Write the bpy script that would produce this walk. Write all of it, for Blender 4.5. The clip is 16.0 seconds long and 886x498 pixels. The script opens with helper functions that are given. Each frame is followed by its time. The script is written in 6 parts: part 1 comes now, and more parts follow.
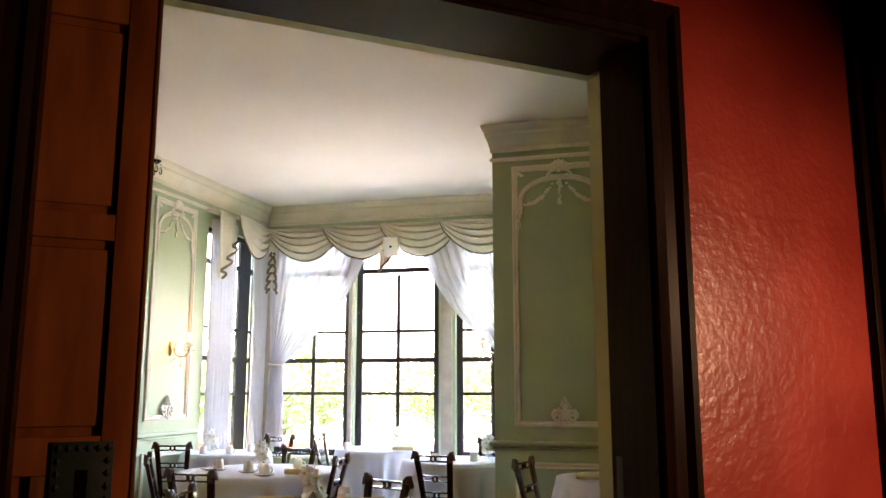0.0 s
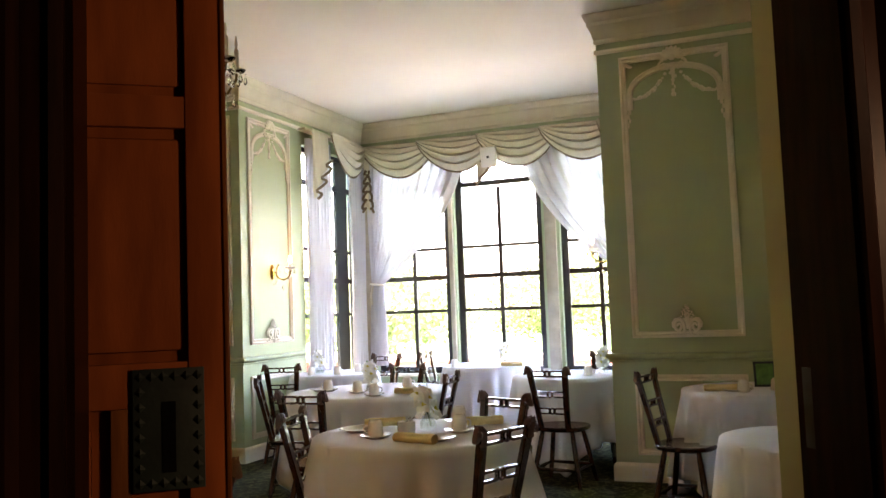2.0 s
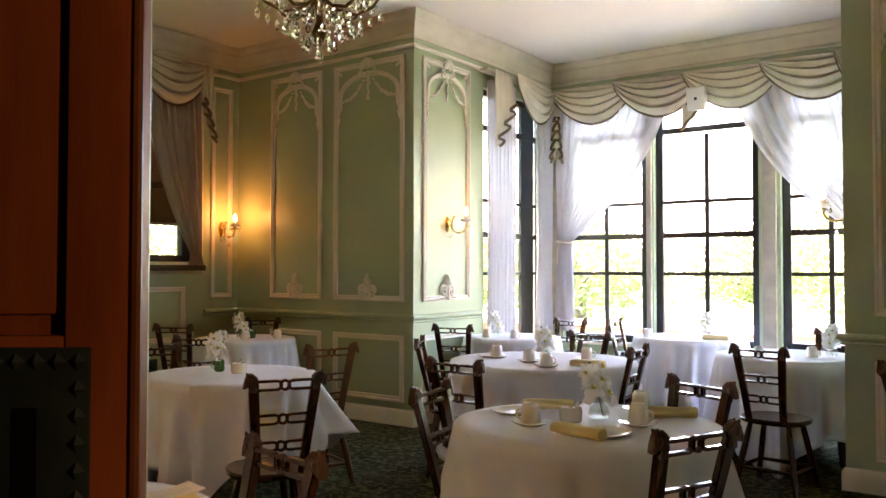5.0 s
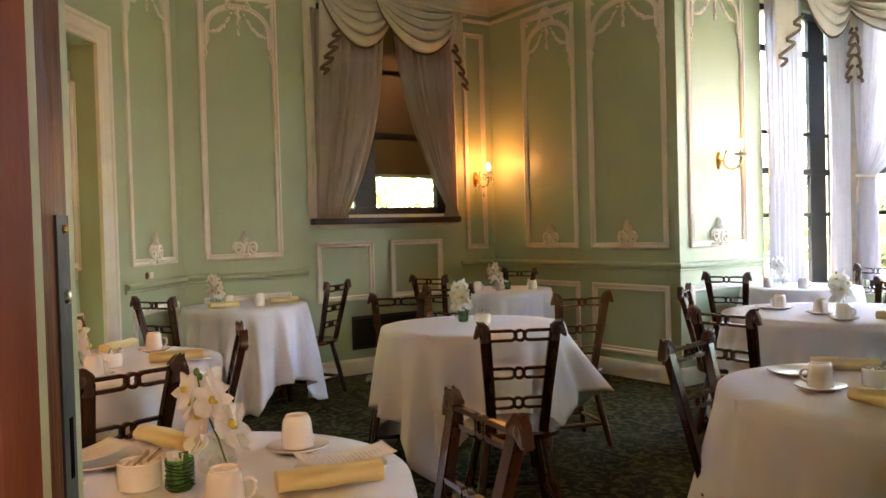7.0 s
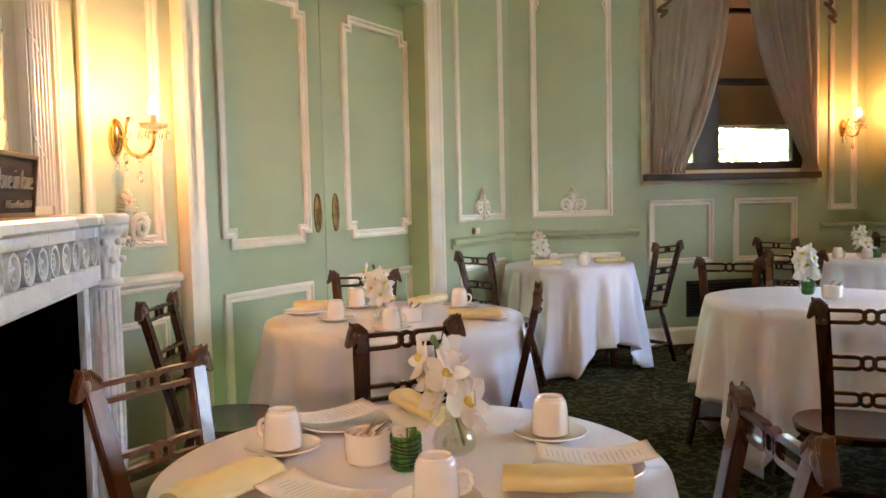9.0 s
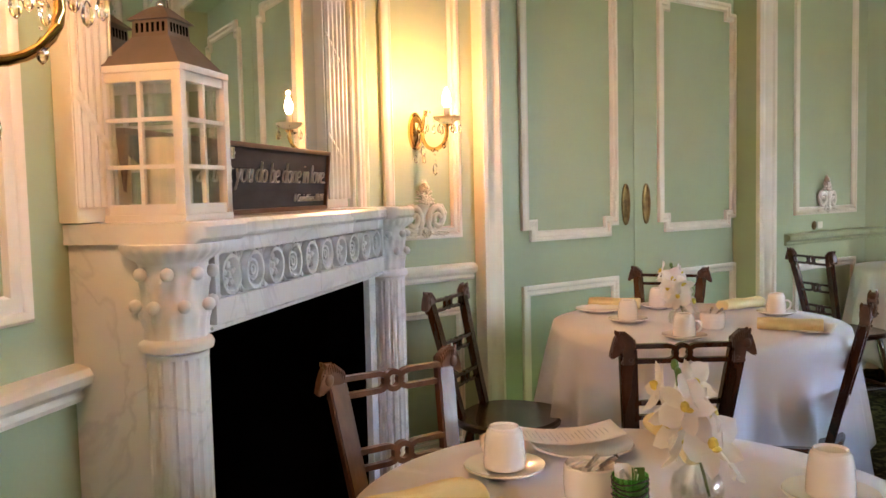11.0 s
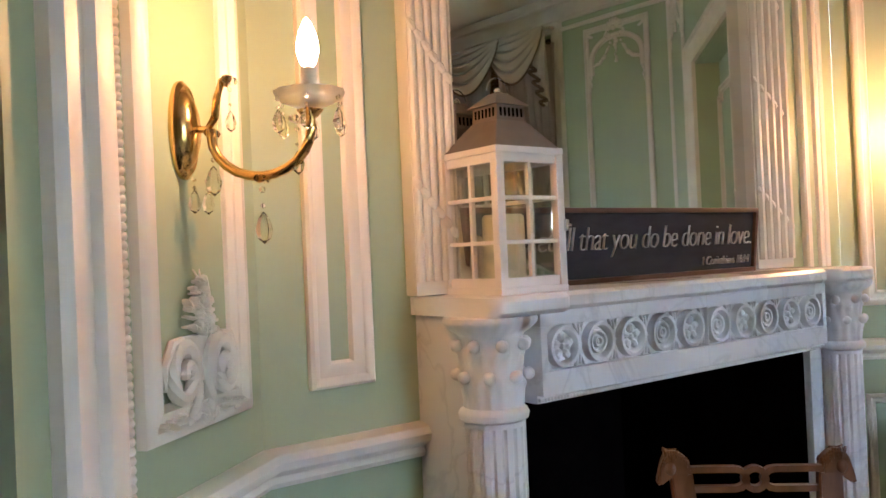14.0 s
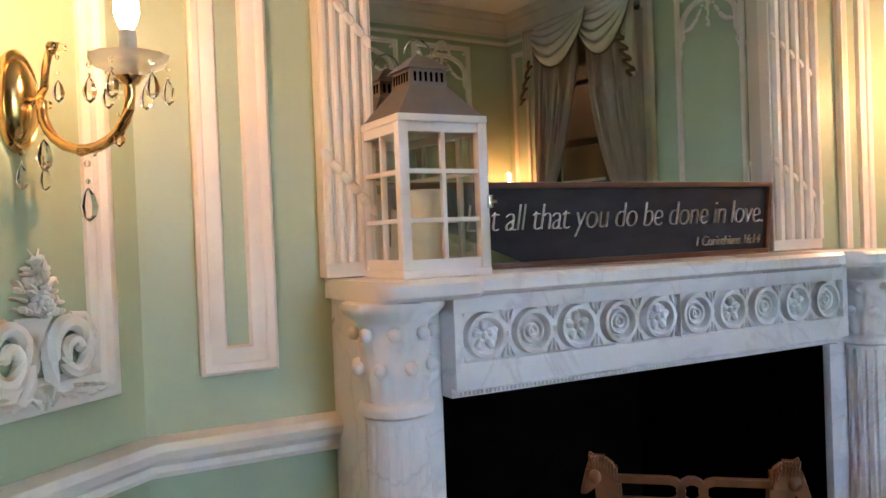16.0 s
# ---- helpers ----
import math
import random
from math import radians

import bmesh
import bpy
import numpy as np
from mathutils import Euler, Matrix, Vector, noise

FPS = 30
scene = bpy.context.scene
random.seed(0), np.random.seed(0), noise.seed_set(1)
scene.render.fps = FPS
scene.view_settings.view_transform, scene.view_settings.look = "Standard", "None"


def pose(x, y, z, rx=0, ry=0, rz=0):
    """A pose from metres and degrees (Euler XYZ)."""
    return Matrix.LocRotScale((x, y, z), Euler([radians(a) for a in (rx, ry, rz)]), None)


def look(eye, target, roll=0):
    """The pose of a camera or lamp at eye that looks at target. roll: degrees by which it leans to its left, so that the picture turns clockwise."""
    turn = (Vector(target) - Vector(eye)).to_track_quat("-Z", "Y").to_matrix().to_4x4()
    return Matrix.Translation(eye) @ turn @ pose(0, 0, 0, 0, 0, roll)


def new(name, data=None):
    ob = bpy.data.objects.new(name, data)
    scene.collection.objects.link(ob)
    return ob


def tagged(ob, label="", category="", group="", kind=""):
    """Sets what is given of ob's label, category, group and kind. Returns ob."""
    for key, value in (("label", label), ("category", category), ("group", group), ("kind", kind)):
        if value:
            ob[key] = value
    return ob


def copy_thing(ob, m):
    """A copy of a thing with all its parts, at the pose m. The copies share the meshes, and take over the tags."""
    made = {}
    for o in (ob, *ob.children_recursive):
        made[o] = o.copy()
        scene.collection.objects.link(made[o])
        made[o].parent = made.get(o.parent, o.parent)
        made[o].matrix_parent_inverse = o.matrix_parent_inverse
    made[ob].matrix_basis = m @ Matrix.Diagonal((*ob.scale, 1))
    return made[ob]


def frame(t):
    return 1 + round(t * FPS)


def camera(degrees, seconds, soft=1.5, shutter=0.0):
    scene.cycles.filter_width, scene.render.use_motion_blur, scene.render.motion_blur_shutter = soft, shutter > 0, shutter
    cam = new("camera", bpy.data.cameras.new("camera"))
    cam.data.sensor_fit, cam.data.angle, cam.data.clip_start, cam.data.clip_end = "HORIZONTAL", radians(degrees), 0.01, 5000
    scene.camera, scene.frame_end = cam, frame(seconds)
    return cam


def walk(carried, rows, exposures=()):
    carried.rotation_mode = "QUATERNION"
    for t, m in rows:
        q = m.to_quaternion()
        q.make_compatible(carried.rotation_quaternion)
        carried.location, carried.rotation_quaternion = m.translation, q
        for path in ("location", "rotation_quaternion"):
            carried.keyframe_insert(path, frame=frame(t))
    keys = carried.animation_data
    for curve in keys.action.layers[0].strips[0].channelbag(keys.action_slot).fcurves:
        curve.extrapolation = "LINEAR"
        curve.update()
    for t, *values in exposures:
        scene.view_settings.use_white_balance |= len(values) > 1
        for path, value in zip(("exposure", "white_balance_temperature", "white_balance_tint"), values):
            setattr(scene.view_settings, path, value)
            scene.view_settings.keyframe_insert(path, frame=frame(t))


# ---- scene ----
cam = camera(56.8, 16.0)
PATH = [
    (0, (-0.148, 0.221, 1.388), (-0.67, 2.123, 1.722), -0.0),
    (0.5, (-0.192, 0.326, 1.392), (-0.753, 2.231, 1.624), -0.1),
    (1, (-0.242, 0.409, 1.365), (-0.835, 2.309, 1.563), -0.4),
    (1.5, (-0.315, 0.493, 1.367), (-0.967, 2.375, 1.546), -1.6),
    (2, (-0.346, 0.565, 1.366), (-1.093, 2.415, 1.507), -2.1),
    (2.5, (-0.325, 0.739, 1.37), (-1.169, 2.547, 1.507), -2.0),
    (3, (-0.312, 0.815, 1.362), (-1.204, 2.602, 1.461), -2.0),
    (3.2, (-0.325, 0.861, 1.364), (-1.238, 2.639, 1.437), -2.1),
    (5.5, (-0.607, 1.461, 1.335), (-1.881, 3.002, 1.365), -0.2),
    (6, (-0.64, 1.566, 1.283), (-2.021, 3.012, 1.269), -1.1),
    (6.5, (-0.719, 1.681, 1.278), (-2.217, 3.006, 1.239), -0.8),
    (7, (-0.789, 1.781, 1.266), (-2.428, 2.926, 1.221), -1.6),
    (7.5, (-0.828, 1.899, 1.265), (-2.625, 2.775, 1.204), -1.2),
    (8, (-0.871, 1.994, 1.259), (-2.762, 2.64, 1.166), -1.2),
    (8.5, (-0.911, 2.033, 1.252), (-2.84, 2.545, 1.13), -2.0),
    (9, (-1.0, 2.09, 1.247), (-2.962, 2.453, 1.123), -1.3),
    (9.5, (-1.065, 2.119, 1.254), (-3.057, 2.258, 1.151), -1.2),
    (10, (-1.099, 2.152, 1.25), (-3.094, 2.036, 1.159), -2.1),
    (10.2, (-1.112, 2.18, 1.256), (-3.097, 1.955, 1.162), -2.1),
    (12.3, (-1.341, 2.472, 1.264), (-3.14, 1.606, 1.155), -2.3),
    (12.5, (-1.363, 2.495, 1.249), (-3.091, 1.491, 1.179), -3.0),
    (13, (-1.415, 2.555, 1.27), (-2.909, 1.226, 1.236), -3.1),
    (13.5, (-1.461, 2.621, 1.297), (-2.747, 1.089, 1.294), -2.5),
    (14, (-1.507, 2.676, 1.301), (-2.713, 1.081, 1.318), -2.5),
    (14.5, (-1.578, 2.703, 1.293), (-2.734, 1.071, 1.322), -2.3),
    (15, (-1.708, 2.712, 1.289), (-2.805, 1.039, 1.306), -2.1),
    (15.5, (-1.812, 2.734, 1.297), (-2.857, 1.029, 1.279), -2.8),
    (16, (-1.922, 2.779, 1.291), (-2.871, 1.019, 1.262), -2.2),
]
EXPOSURES = [(0.0, 5.97, 8400, 33), (3.0, 5.95, 8500, 34), (5.5, 5.87, 8500, 36), (7.0, 6.2, 8200, 36), (7.5, 6.45, 7800, 36), (8.2, 6.7, 7200, 36), (10.0, 6.38, 6950, 35), (12.5, 6.28, 6700, 36), (13.5, 5.95, 6300, 35), (14.5, 6.05, 6150, 34), (16.0, 6.08, 5900, 31)]
walk(cam, [(t, look(eye, target, roll)) for t, eye, target, roll in PATH], EXPOSURES)
SKY, LAMP, HALLW = 0.15, 0.10, 2.0

# exposure, world, sun and lamps
world = bpy.data.worlds.new("sky_world")
scene.world = world
world.use_nodes = True
wn = world.node_tree
sky = wn.nodes.new("ShaderNodeTexSky")
sky.sky_type = "NISHITA"
sky.sun_disc = False
sky.sun_elevation = radians(67)
sky.sun_rotation = radians(200)
wn.links.new(sky.outputs[0], wn.nodes["Background"].inputs[0])
wn.nodes["Background"].inputs[1].default_value = SKY
sun_data = bpy.data.lights.new("sun", "SUN")
sun_data.energy, sun_data.angle, sun_data.color = 1.5, radians(10), (1.0, 0.95, 0.86)
sun = new("sun", sun_data)
sun.matrix_world = look((0, 0, 30), (6, 11, 0))


def point_lamp(name, place, power, colour, radius=0.02):
    data = bpy.data.lights.new(name, "POINT")
    data.energy, data.color, data.shadow_soft_size = power, colour, radius
    ob = new(name, data)
    ob.location = place
    return ob


# ---- materials ----
def mat(name, c1, c2=None, rough=0.5, metal=0.0, scale=6.0, stretch=(1, 1, 1), bump=0.0, bscale=80.0, vary=0.0, lo=0.35, hi=0.65,
        coat=0.0, rvar=0.0, sheen=0.0, detail=5.0, rise=0.004):
    m = bpy.data.materials.new(name)
    m.use_nodes = True
    nt = m.node_tree
    p = nt.nodes["Principled BSDF"]
    p.inputs["Roughness"].default_value = rough
    p.inputs["Metallic"].default_value = metal
    p.inputs["Coat Weight"].default_value = coat
    p.inputs["Coat Roughness"].default_value = 0.15
    p.inputs["Sheen Weight"].default_value = sheen
    c2 = c2 or tuple(v * 0.85 for v in c1)
    tc = nt.nodes.new("ShaderNodeTexCoord")
    mp = nt.nodes.new("ShaderNodeMapping")
    mp.inputs["Scale"].default_value = stretch
    nt.links.new(tc.outputs["Object"], mp.inputs[0])
    n1 = nt.nodes.new("ShaderNodeTexNoise")
    n1.inputs["Scale"].default_value = scale
    n1.inputs["Detail"].default_value = detail
    nt.links.new(mp.outputs[0], n1.inputs[0])
    ramp = nt.nodes.new("ShaderNodeValToRGB")
    ramp.color_ramp.elements[0].position, ramp.color_ramp.elements[1].position = lo, hi
    ramp.color_ramp.elements[0].color, ramp.color_ramp.elements[1].color = (*c2, 1), (*c1, 1)
    nt.links.new(n1.outputs["Fac"], ramp.inputs[0])
    colour = ramp.outputs[0]
    if vary:
        info = nt.nodes.new("ShaderNodeObjectInfo")
        rng = nt.nodes.new("ShaderNodeMapRange")
        rng.inputs["To Min"].default_value, rng.inputs["To Max"].default_value = 1 - vary, 1 + vary
        nt.links.new(info.outputs["Random"], rng.inputs["Value"])
        hsv = nt.nodes.new("ShaderNodeHueSaturation")
        nt.links.new(rng.outputs[0], hsv.inputs["Value"])
        nt.links.new(colour, hsv.inputs["Color"])
        colour = hsv.outputs[0]
    nt.links.new(colour, p.inputs["Base Color"])
    n2 = nt.nodes.new("ShaderNodeTexNoise")
    n2.inputs["Scale"].default_value = bscale
    n2.inputs["Detail"].default_value = 3
    nt.links.new(mp.outputs[0], n2.inputs[0])
    if bump:
        b = nt.nodes.new("ShaderNodeBump")
        b.inputs["Strength"].default_value = bump
        b.inputs["Distance"].default_value = rise
        nt.links.new(n2.outputs["Fac"], b.inputs["Height"])
        nt.links.new(b.outputs[0], p.inputs["Normal"])
    if rvar:
        rr = nt.nodes.new("ShaderNodeMapRange")
        rr.inputs["To Min"].default_value, rr.inputs["To Max"].default_value = max(0.02, rough - rvar), min(1, rough + rvar)
        nt.links.new(n1.outputs["Fac"], rr.inputs["Value"])
        nt.links.new(rr.outputs[0], p.inputs["Roughness"])
    return m


def glow(name, colour, strength):
    m = bpy.data.materials.new(name)
    m.use_nodes = True
    p = m.node_tree.nodes["Principled BSDF"]
    p.inputs["Base Color"].default_value = (*colour, 1)
    p.inputs["Emission Color"].default_value = (*colour, 1)
    p.inputs["Emission Strength"].default_value = strength
    return m


def clear(name, colour=(1, 1, 1), rough=0.0, ior=1.45, see=0.0):
    """Glass; with see above nought, thin glass that lets that share straight through."""
    m = bpy.data.materials.new(name)
    m.use_nodes = True
    nt = m.node_tree
    p = nt.nodes["Principled BSDF"]
    p.inputs["Base Color"].default_value = (*colour, 1)
    p.inputs["Roughness"].default_value = rough
    p.inputs["IOR"].default_value = ior
    p.inputs["Transmission Weight"].default_value = 1.0
    if see:
        t = nt.nodes.new("ShaderNodeBsdfTransparent")
        t.inputs[0].default_value = (*colour, 1)
        g = nt.nodes.new("ShaderNodeBsdfGlossy")
        g.inputs["Roughness"].default_value = 0.02
        mix = nt.nodes.new("ShaderNodeMixShader")
        mix.inputs[0].default_value = 1 - see
        nt.links.new(t.outputs[0], mix.inputs[1])
        nt.links.new(g.outputs[0], mix.inputs[2])
        nt.links.new(mix.outputs[0], nt.nodes["Material Output"].inputs[0])
    return m


def sheer(name, colour, through_share, holes):
    """Thin woven curtain: lets light through and a little of the view."""
    m = bpy.data.materials.new(name)
    m.use_nodes = True
    nt = m.node_tree
    nt.nodes.remove(nt.nodes["Principled BSDF"])
    d = nt.nodes.new("ShaderNodeBsdfDiffuse")
    tl = nt.nodes.new("ShaderNodeBsdfTranslucent")
    tp = nt.nodes.new("ShaderNodeBsdfTransparent")
    tc = nt.nodes.new("ShaderNodeTexCoord")
    wv = nt.nodes.new("ShaderNodeTexNoise")
    wv.inputs["Scale"].default_value = 9
    nt.links.new(tc.outputs["Object"], wv.inputs[0])
    rp = nt.nodes.new("ShaderNodeValToRGB")
    rp.color_ramp.elements[0].color = (*[c * 0.9 for c in colour], 1)
    rp.color_ramp.elements[1].color = (*colour, 1)
    nt.links.new(wv.outputs["Fac"], rp.inputs[0])
    for s in (d, tl):
        nt.links.new(rp.outputs[0], s.inputs[0])
    a = nt.nodes.new("ShaderNodeMixShader")
    a.inputs[0].default_value = through_share
    nt.links.new(d.outputs[0], a.inputs[1])
    nt.links.new(tl.outputs[0], a.inputs[2])
    b = nt.nodes.new("ShaderNodeMixShader")
    b.inputs[0].default_value = holes
    nt.links.new(a.outputs[0], b.inputs[1])
    nt.links.new(tp.outputs[0], b.inputs[2])
    nt.links.new(b.outputs[0], nt.nodes["Material Output"].inputs[0])
    return m


def carpet_material():
    m = mat("carpet_green", (0.034, 0.037, 0.015), (0.014, 0.017, 0.007), rough=0.95, scale=3.0, bump=0.7, bscale=350)
    nt = m.node_tree
    p = nt.nodes["Principled BSDF"]
    base = p.inputs["Base Color"].links[0].from_socket
    tc = nt.nodes.new("ShaderNodeTexCoord")
    warp = nt.nodes.new("ShaderNodeTexNoise")
    warp.inputs["Scale"].default_value = 7
    mixv = nt.nodes.new("ShaderNodeMixRGB")
    mixv.inputs[0].default_value = 0.12
    nt.links.new(tc.outputs["Object"], warp.inputs[0])
    nt.links.new(tc.outputs["Object"], mixv.inputs[1])
    nt.links.new(warp.outputs["Color"], mixv.inputs[2])
    vor = nt.nodes.new("ShaderNodeTexVoronoi")
    vor.inputs["Scale"].default_value = 24
    nt.links.new(mixv.outputs[0], vor.inputs[0])
    n = nt.nodes.new("ShaderNodeTexNoise")
    n.inputs["Scale"].default_value = 48
    nt.links.new(tc.outputs["Object"], n.inputs[0])
    mul = nt.nodes.new("ShaderNodeMath")
    mul.operation = "MULTIPLY"
    nt.links.new(vor.outputs["Distance"], mul.inputs[0])
    nt.links.new(n.outputs["Fac"], mul.inputs[1])
    rp = nt.nodes.new("ShaderNodeValToRGB")
    rp.color_ramp.elements[0].position, rp.color_ramp.elements[1].position = 0.25, 0.36
    rp.color_ramp.elements[0].color, rp.color_ramp.elements[1].color = (0, 0, 0, 1), (1, 1, 1, 1)
    nt.links.new(mul.outputs[0], rp.inputs[0])
    mix = nt.nodes.new("ShaderNodeMixRGB")
    mix.inputs[2].default_value = (0.085, 0.088, 0.036, 1)
    nt.links.new(rp.outputs[0], mix.inputs[0])
    nt.links.new(base, mix.inputs[1])
    nt.links.new(mix.outputs[0], p.inputs["Base Color"])
    return m


def marble_material():
    m = mat("white_marble", (0.82, 0.82, 0.82), (0.73, 0.73, 0.74), rough=0.28, scale=2.5, bump=0.03, bscale=120, rvar=0.08)
    nt = m.node_tree
    p = nt.nodes["Principled BSDF"]
    base = p.inputs["Base Color"].links[0].from_socket
    tc = nt.nodes.new("ShaderNodeTexCoord")
    n = nt.nodes.new("ShaderNodeTexNoise")
    n.inputs["Scale"].default_value = 3.2
    n.inputs["Detail"].default_value = 9
    n.inputs["Distortion"].default_value = 1.6
    nt.links.new(tc.outputs["Object"], n.inputs[0])
    rp = nt.nodes.new("ShaderNodeValToRGB")
    e = rp.color_ramp.elements
    e[0].position, e[0].color = 0.47, (0, 0, 0, 1)
    e[1].position, e[1].color = 0.5, (0.5, 0.5, 0.5, 1)
    x = e.new(0.53)
    x.color = (0, 0, 0, 1)
    nt.links.new(n.outputs["Fac"], rp.inputs[0])
    mix = nt.nodes.new("ShaderNodeMixRGB")
    mix.inputs[2].default_value = (0.60, 0.60, 0.61, 1)
    nt.links.new(rp.outputs[0], mix.inputs[0])
    nt.links.new(base, mix.inputs[1])
    nt.links.new(mix.outputs[0], p.inputs["Base Color"])
    return m


GREEN = mat("green_wall_paint", (0.405, 0.487, 0.31), (0.375, 0.457, 0.285), rough=0.42, scale=1.3, bump=0.08, bscale=60)
CREAM = mat("cream_moulding_paint", (0.82, 0.775, 0.67), (0.74, 0.695, 0.59), rough=0.4, scale=5, bump=0.08, bscale=90)
CEIL = mat("ceiling_paint", (0.88, 0.845, 0.765), (0.84, 0.805, 0.725), rough=0.8, scale=0.8, bump=0.05, bscale=40)
CROWN = mat("crown_paint", (0.72, 0.67, 0.54), (0.64, 0.59, 0.47), rough=0.5, scale=4, bump=0.05)
RED = mat("red_plaster", (0.33, 0.034, 0.024), (0.24, 0.020, 0.014), rough=0.36, scale=3, bump=0.6, bscale=38, rvar=0.06, rise=0.005, coat=0.1)
OAK = mat("dark_oak", (0.30, 0.082, 0.025), (0.11, 0.027, 0.008), rough=0.42, scale=2.6, stretch=(5, 5, 0.9), bump=0.10, bscale=60, lo=0.25, hi=0.75)
OAKL = mat("oak_lighter", (0.17, 0.060, 0.020), (0.08, 0.027, 0.009), rough=0.3, scale=5, stretch=(9, 9, 0.8), bump=0.15, bscale=26)
CHAIRW = mat("chair_wood", (0.060, 0.021, 0.009), (0.022, 0.008, 0.004), rough=0.25, scale=6, stretch=(4, 4, 1), bump=0.12, bscale=40, coat=0.4, vary=0.2)
HORSEW = mat("carved_wood", (0.085, 0.033, 0.014), (0.03, 0.012, 0.006), rough=0.28, scale=22, bump=0.5, bscale=55, coat=0.4, vary=0.2)
CHAIRL = mat("worn_chair_wood", (0.20, 0.085, 0.032), (0.10, 0.04, 0.015), rough=0.3, scale=6, stretch=(4, 4, 1), bump=0.1, bscale=40, coat=0.3)
LINEN = mat("white_linen", (0.77, 0.79, 0.87), (0.71, 0.73, 0.81), rough=0.85, scale=1.6, bump=0.25, bscale=420, sheen=0.15)
NAPKIN = mat("yellow_napkin", (0.87, 0.77, 0.45), (0.81, 0.70, 0.38), rough=0.9, scale=8, bump=0.35, bscale=300)
CHINA = mat("white_china", (0.88, 0.87, 0.84), (0.85, 0.84, 0.81), rough=0.12, scale=3, coat=0.4)
PAPER = mat("menu_paper", (0.82, 0.80, 0.78), (0.78, 0.76, 0.74), rough=0.8, scale=10, bump=0.06)
INK = mat("printed_ink", (0.58, 0.57, 0.58), rough=0.8)
BRASS = mat("polished_brass", (0.80, 0.56, 0.22), (0.62, 0.40, 0.13), rough=0.18, metal=1.0, scale=12, rvar=0.06)
OLDBRASS = mat("aged_brass", (0.27, 0.185, 0.07), (0.12, 0.078, 0.03), rough=0.35, metal=1.0, scale=20)
STEEL = mat("polished_steel", (0.7, 0.7, 0.7), (0.6, 0.6, 0.6), rough=0.15, metal=1.0)
IRON = mat("black_iron", (0.02, 0.023, 0.026), (0.012, 0.013, 0.015), rough=0.55, scale=14, bump=0.3, bscale=60)
LOCKM = mat("dark_green_bronze", (0.016, 0.028, 0.024), (0.008, 0.014, 0.013), rough=0.5, metal=0.2, scale=15, bump=0.2, bscale=70)
# near black for the firebox, also the shade colour inside slots
NEARBLACK = mat("near_black", (0.004, 0.0038, 0.0036), (0.002, 0.002, 0.002), rough=0.9, scale=9, bump=0.3)
STONE = mat("mullion_stone", (0.46, 0.40, 0.31), (0.36, 0.31, 0.24), rough=0.75, scale=6, bump=0.25, bscale=70)
FRAMEB = mat("black_window_frame", (0.018, 0.022, 0.026), (0.012, 0.014, 0.017), rough=0.35, scale=7)
FRAMEBR = mat("brown_window_frame", (0.055, 0.035, 0.022), (0.03, 0.02, 0.012), rough=0.45, scale=6, bump=0.1)
SWAG = mat("ivory_swag_satin", (0.66, 0.60, 0.47), (0.58, 0.52, 0.40), rough=0.55, scale=4, bump=0.12, bscale=260, sheen=0.3)
FRINGE = mat("brown_fringe", (0.22, 0.16, 0.10), (0.14, 0.10, 0.06), rough=0.8, scale=60, bump=0.6, bscale=200)
SHEERW = sheer("white_sheer", (0.62, 0.61, 0.64), 0.095, 0.015)
TANSHADE = sheer("tan_shade_cloth", (0.17, 0.078, 0.034), 0.3, 0.0)
FROST = clear("frosted_crystal", (0.97, 0.95, 0.92), rough=0.28)
SHEERM = sheer("mauve_drape", (0.47, 0.395, 0.345), 0.12, 0.0)
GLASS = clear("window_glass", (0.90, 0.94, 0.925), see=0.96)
CRYSTAL = clear("crystal", (1, 0.99, 0.97), ior=1.5)
THIN = clear("thin_glass", (0.96, 0.98, 0.97), see=0.86)
GREENGL = clear("green_glass", (0.30, 0.82, 0.30), see=0.85)
MIRROR = mat("mirror_silver", (0.80, 0.82, 0.79), (0.80, 0.82, 0.79), rough=0.015, metal=1.0)
MARBLE = marble_material()
WHITEP = mat("white_lacquer", (0.80, 0.78, 0.76), (0.76, 0.74, 0.72), rough=0.35, scale=8)
TAUPE = mat("taupe_tin", (0.20, 0.165, 0.14), (0.16, 0.13, 0.11), rough=0.55, scale=12, bump=0.05)
WAX = mat("ivory_wax", (0.80, 0.74, 0.56), (0.76, 0.70, 0.52), rough=0.5)
BOARD = mat("chalkboard", (0.035, 0.037, 0.042), (0.022, 0.024, 0.028), rough=0.6, scale=9, stretch=(1, 1, 3), bump=0.1)
SIGNW = mat("sign_frame_wood", (0.13, 0.055, 0.025), (0.08, 0.032, 0.014), rough=0.4, scale=9, stretch=(1, 6, 6), bump=0.2)
CHALK = mat("chalk_white", (0.72, 0.72, 0.70), rough=0.8)
PETAL = sheer("orchid_petal", (0.90, 0.90, 0.88), 0.35, 0.0)
PETALC = mat("orchid_heart", (0.75, 0.66, 0.12), (0.55, 0.45, 0.08), rough=0.5, scale=60)
LEAF = mat("fresh_green", (0.10, 0.24, 0.04), (0.05, 0.14, 0.02), rough=0.4, scale=20)
FOLIAGE = sheer("tree_foliage", (0.17, 0.21, 0.085), 0.4, 0.0)
BARK = mat("tree_bark", (0.10, 0.07, 0.05), (0.05, 0.035, 0.025), rough=0.9, scale=8, bump=0.5, bscale=30)
LAWN = mat("lawn_grass", (0.09, 0.16, 0.035), (0.05, 0.10, 0.02), rough=0.9, scale=0.6, bump=0.5, bscale=30)
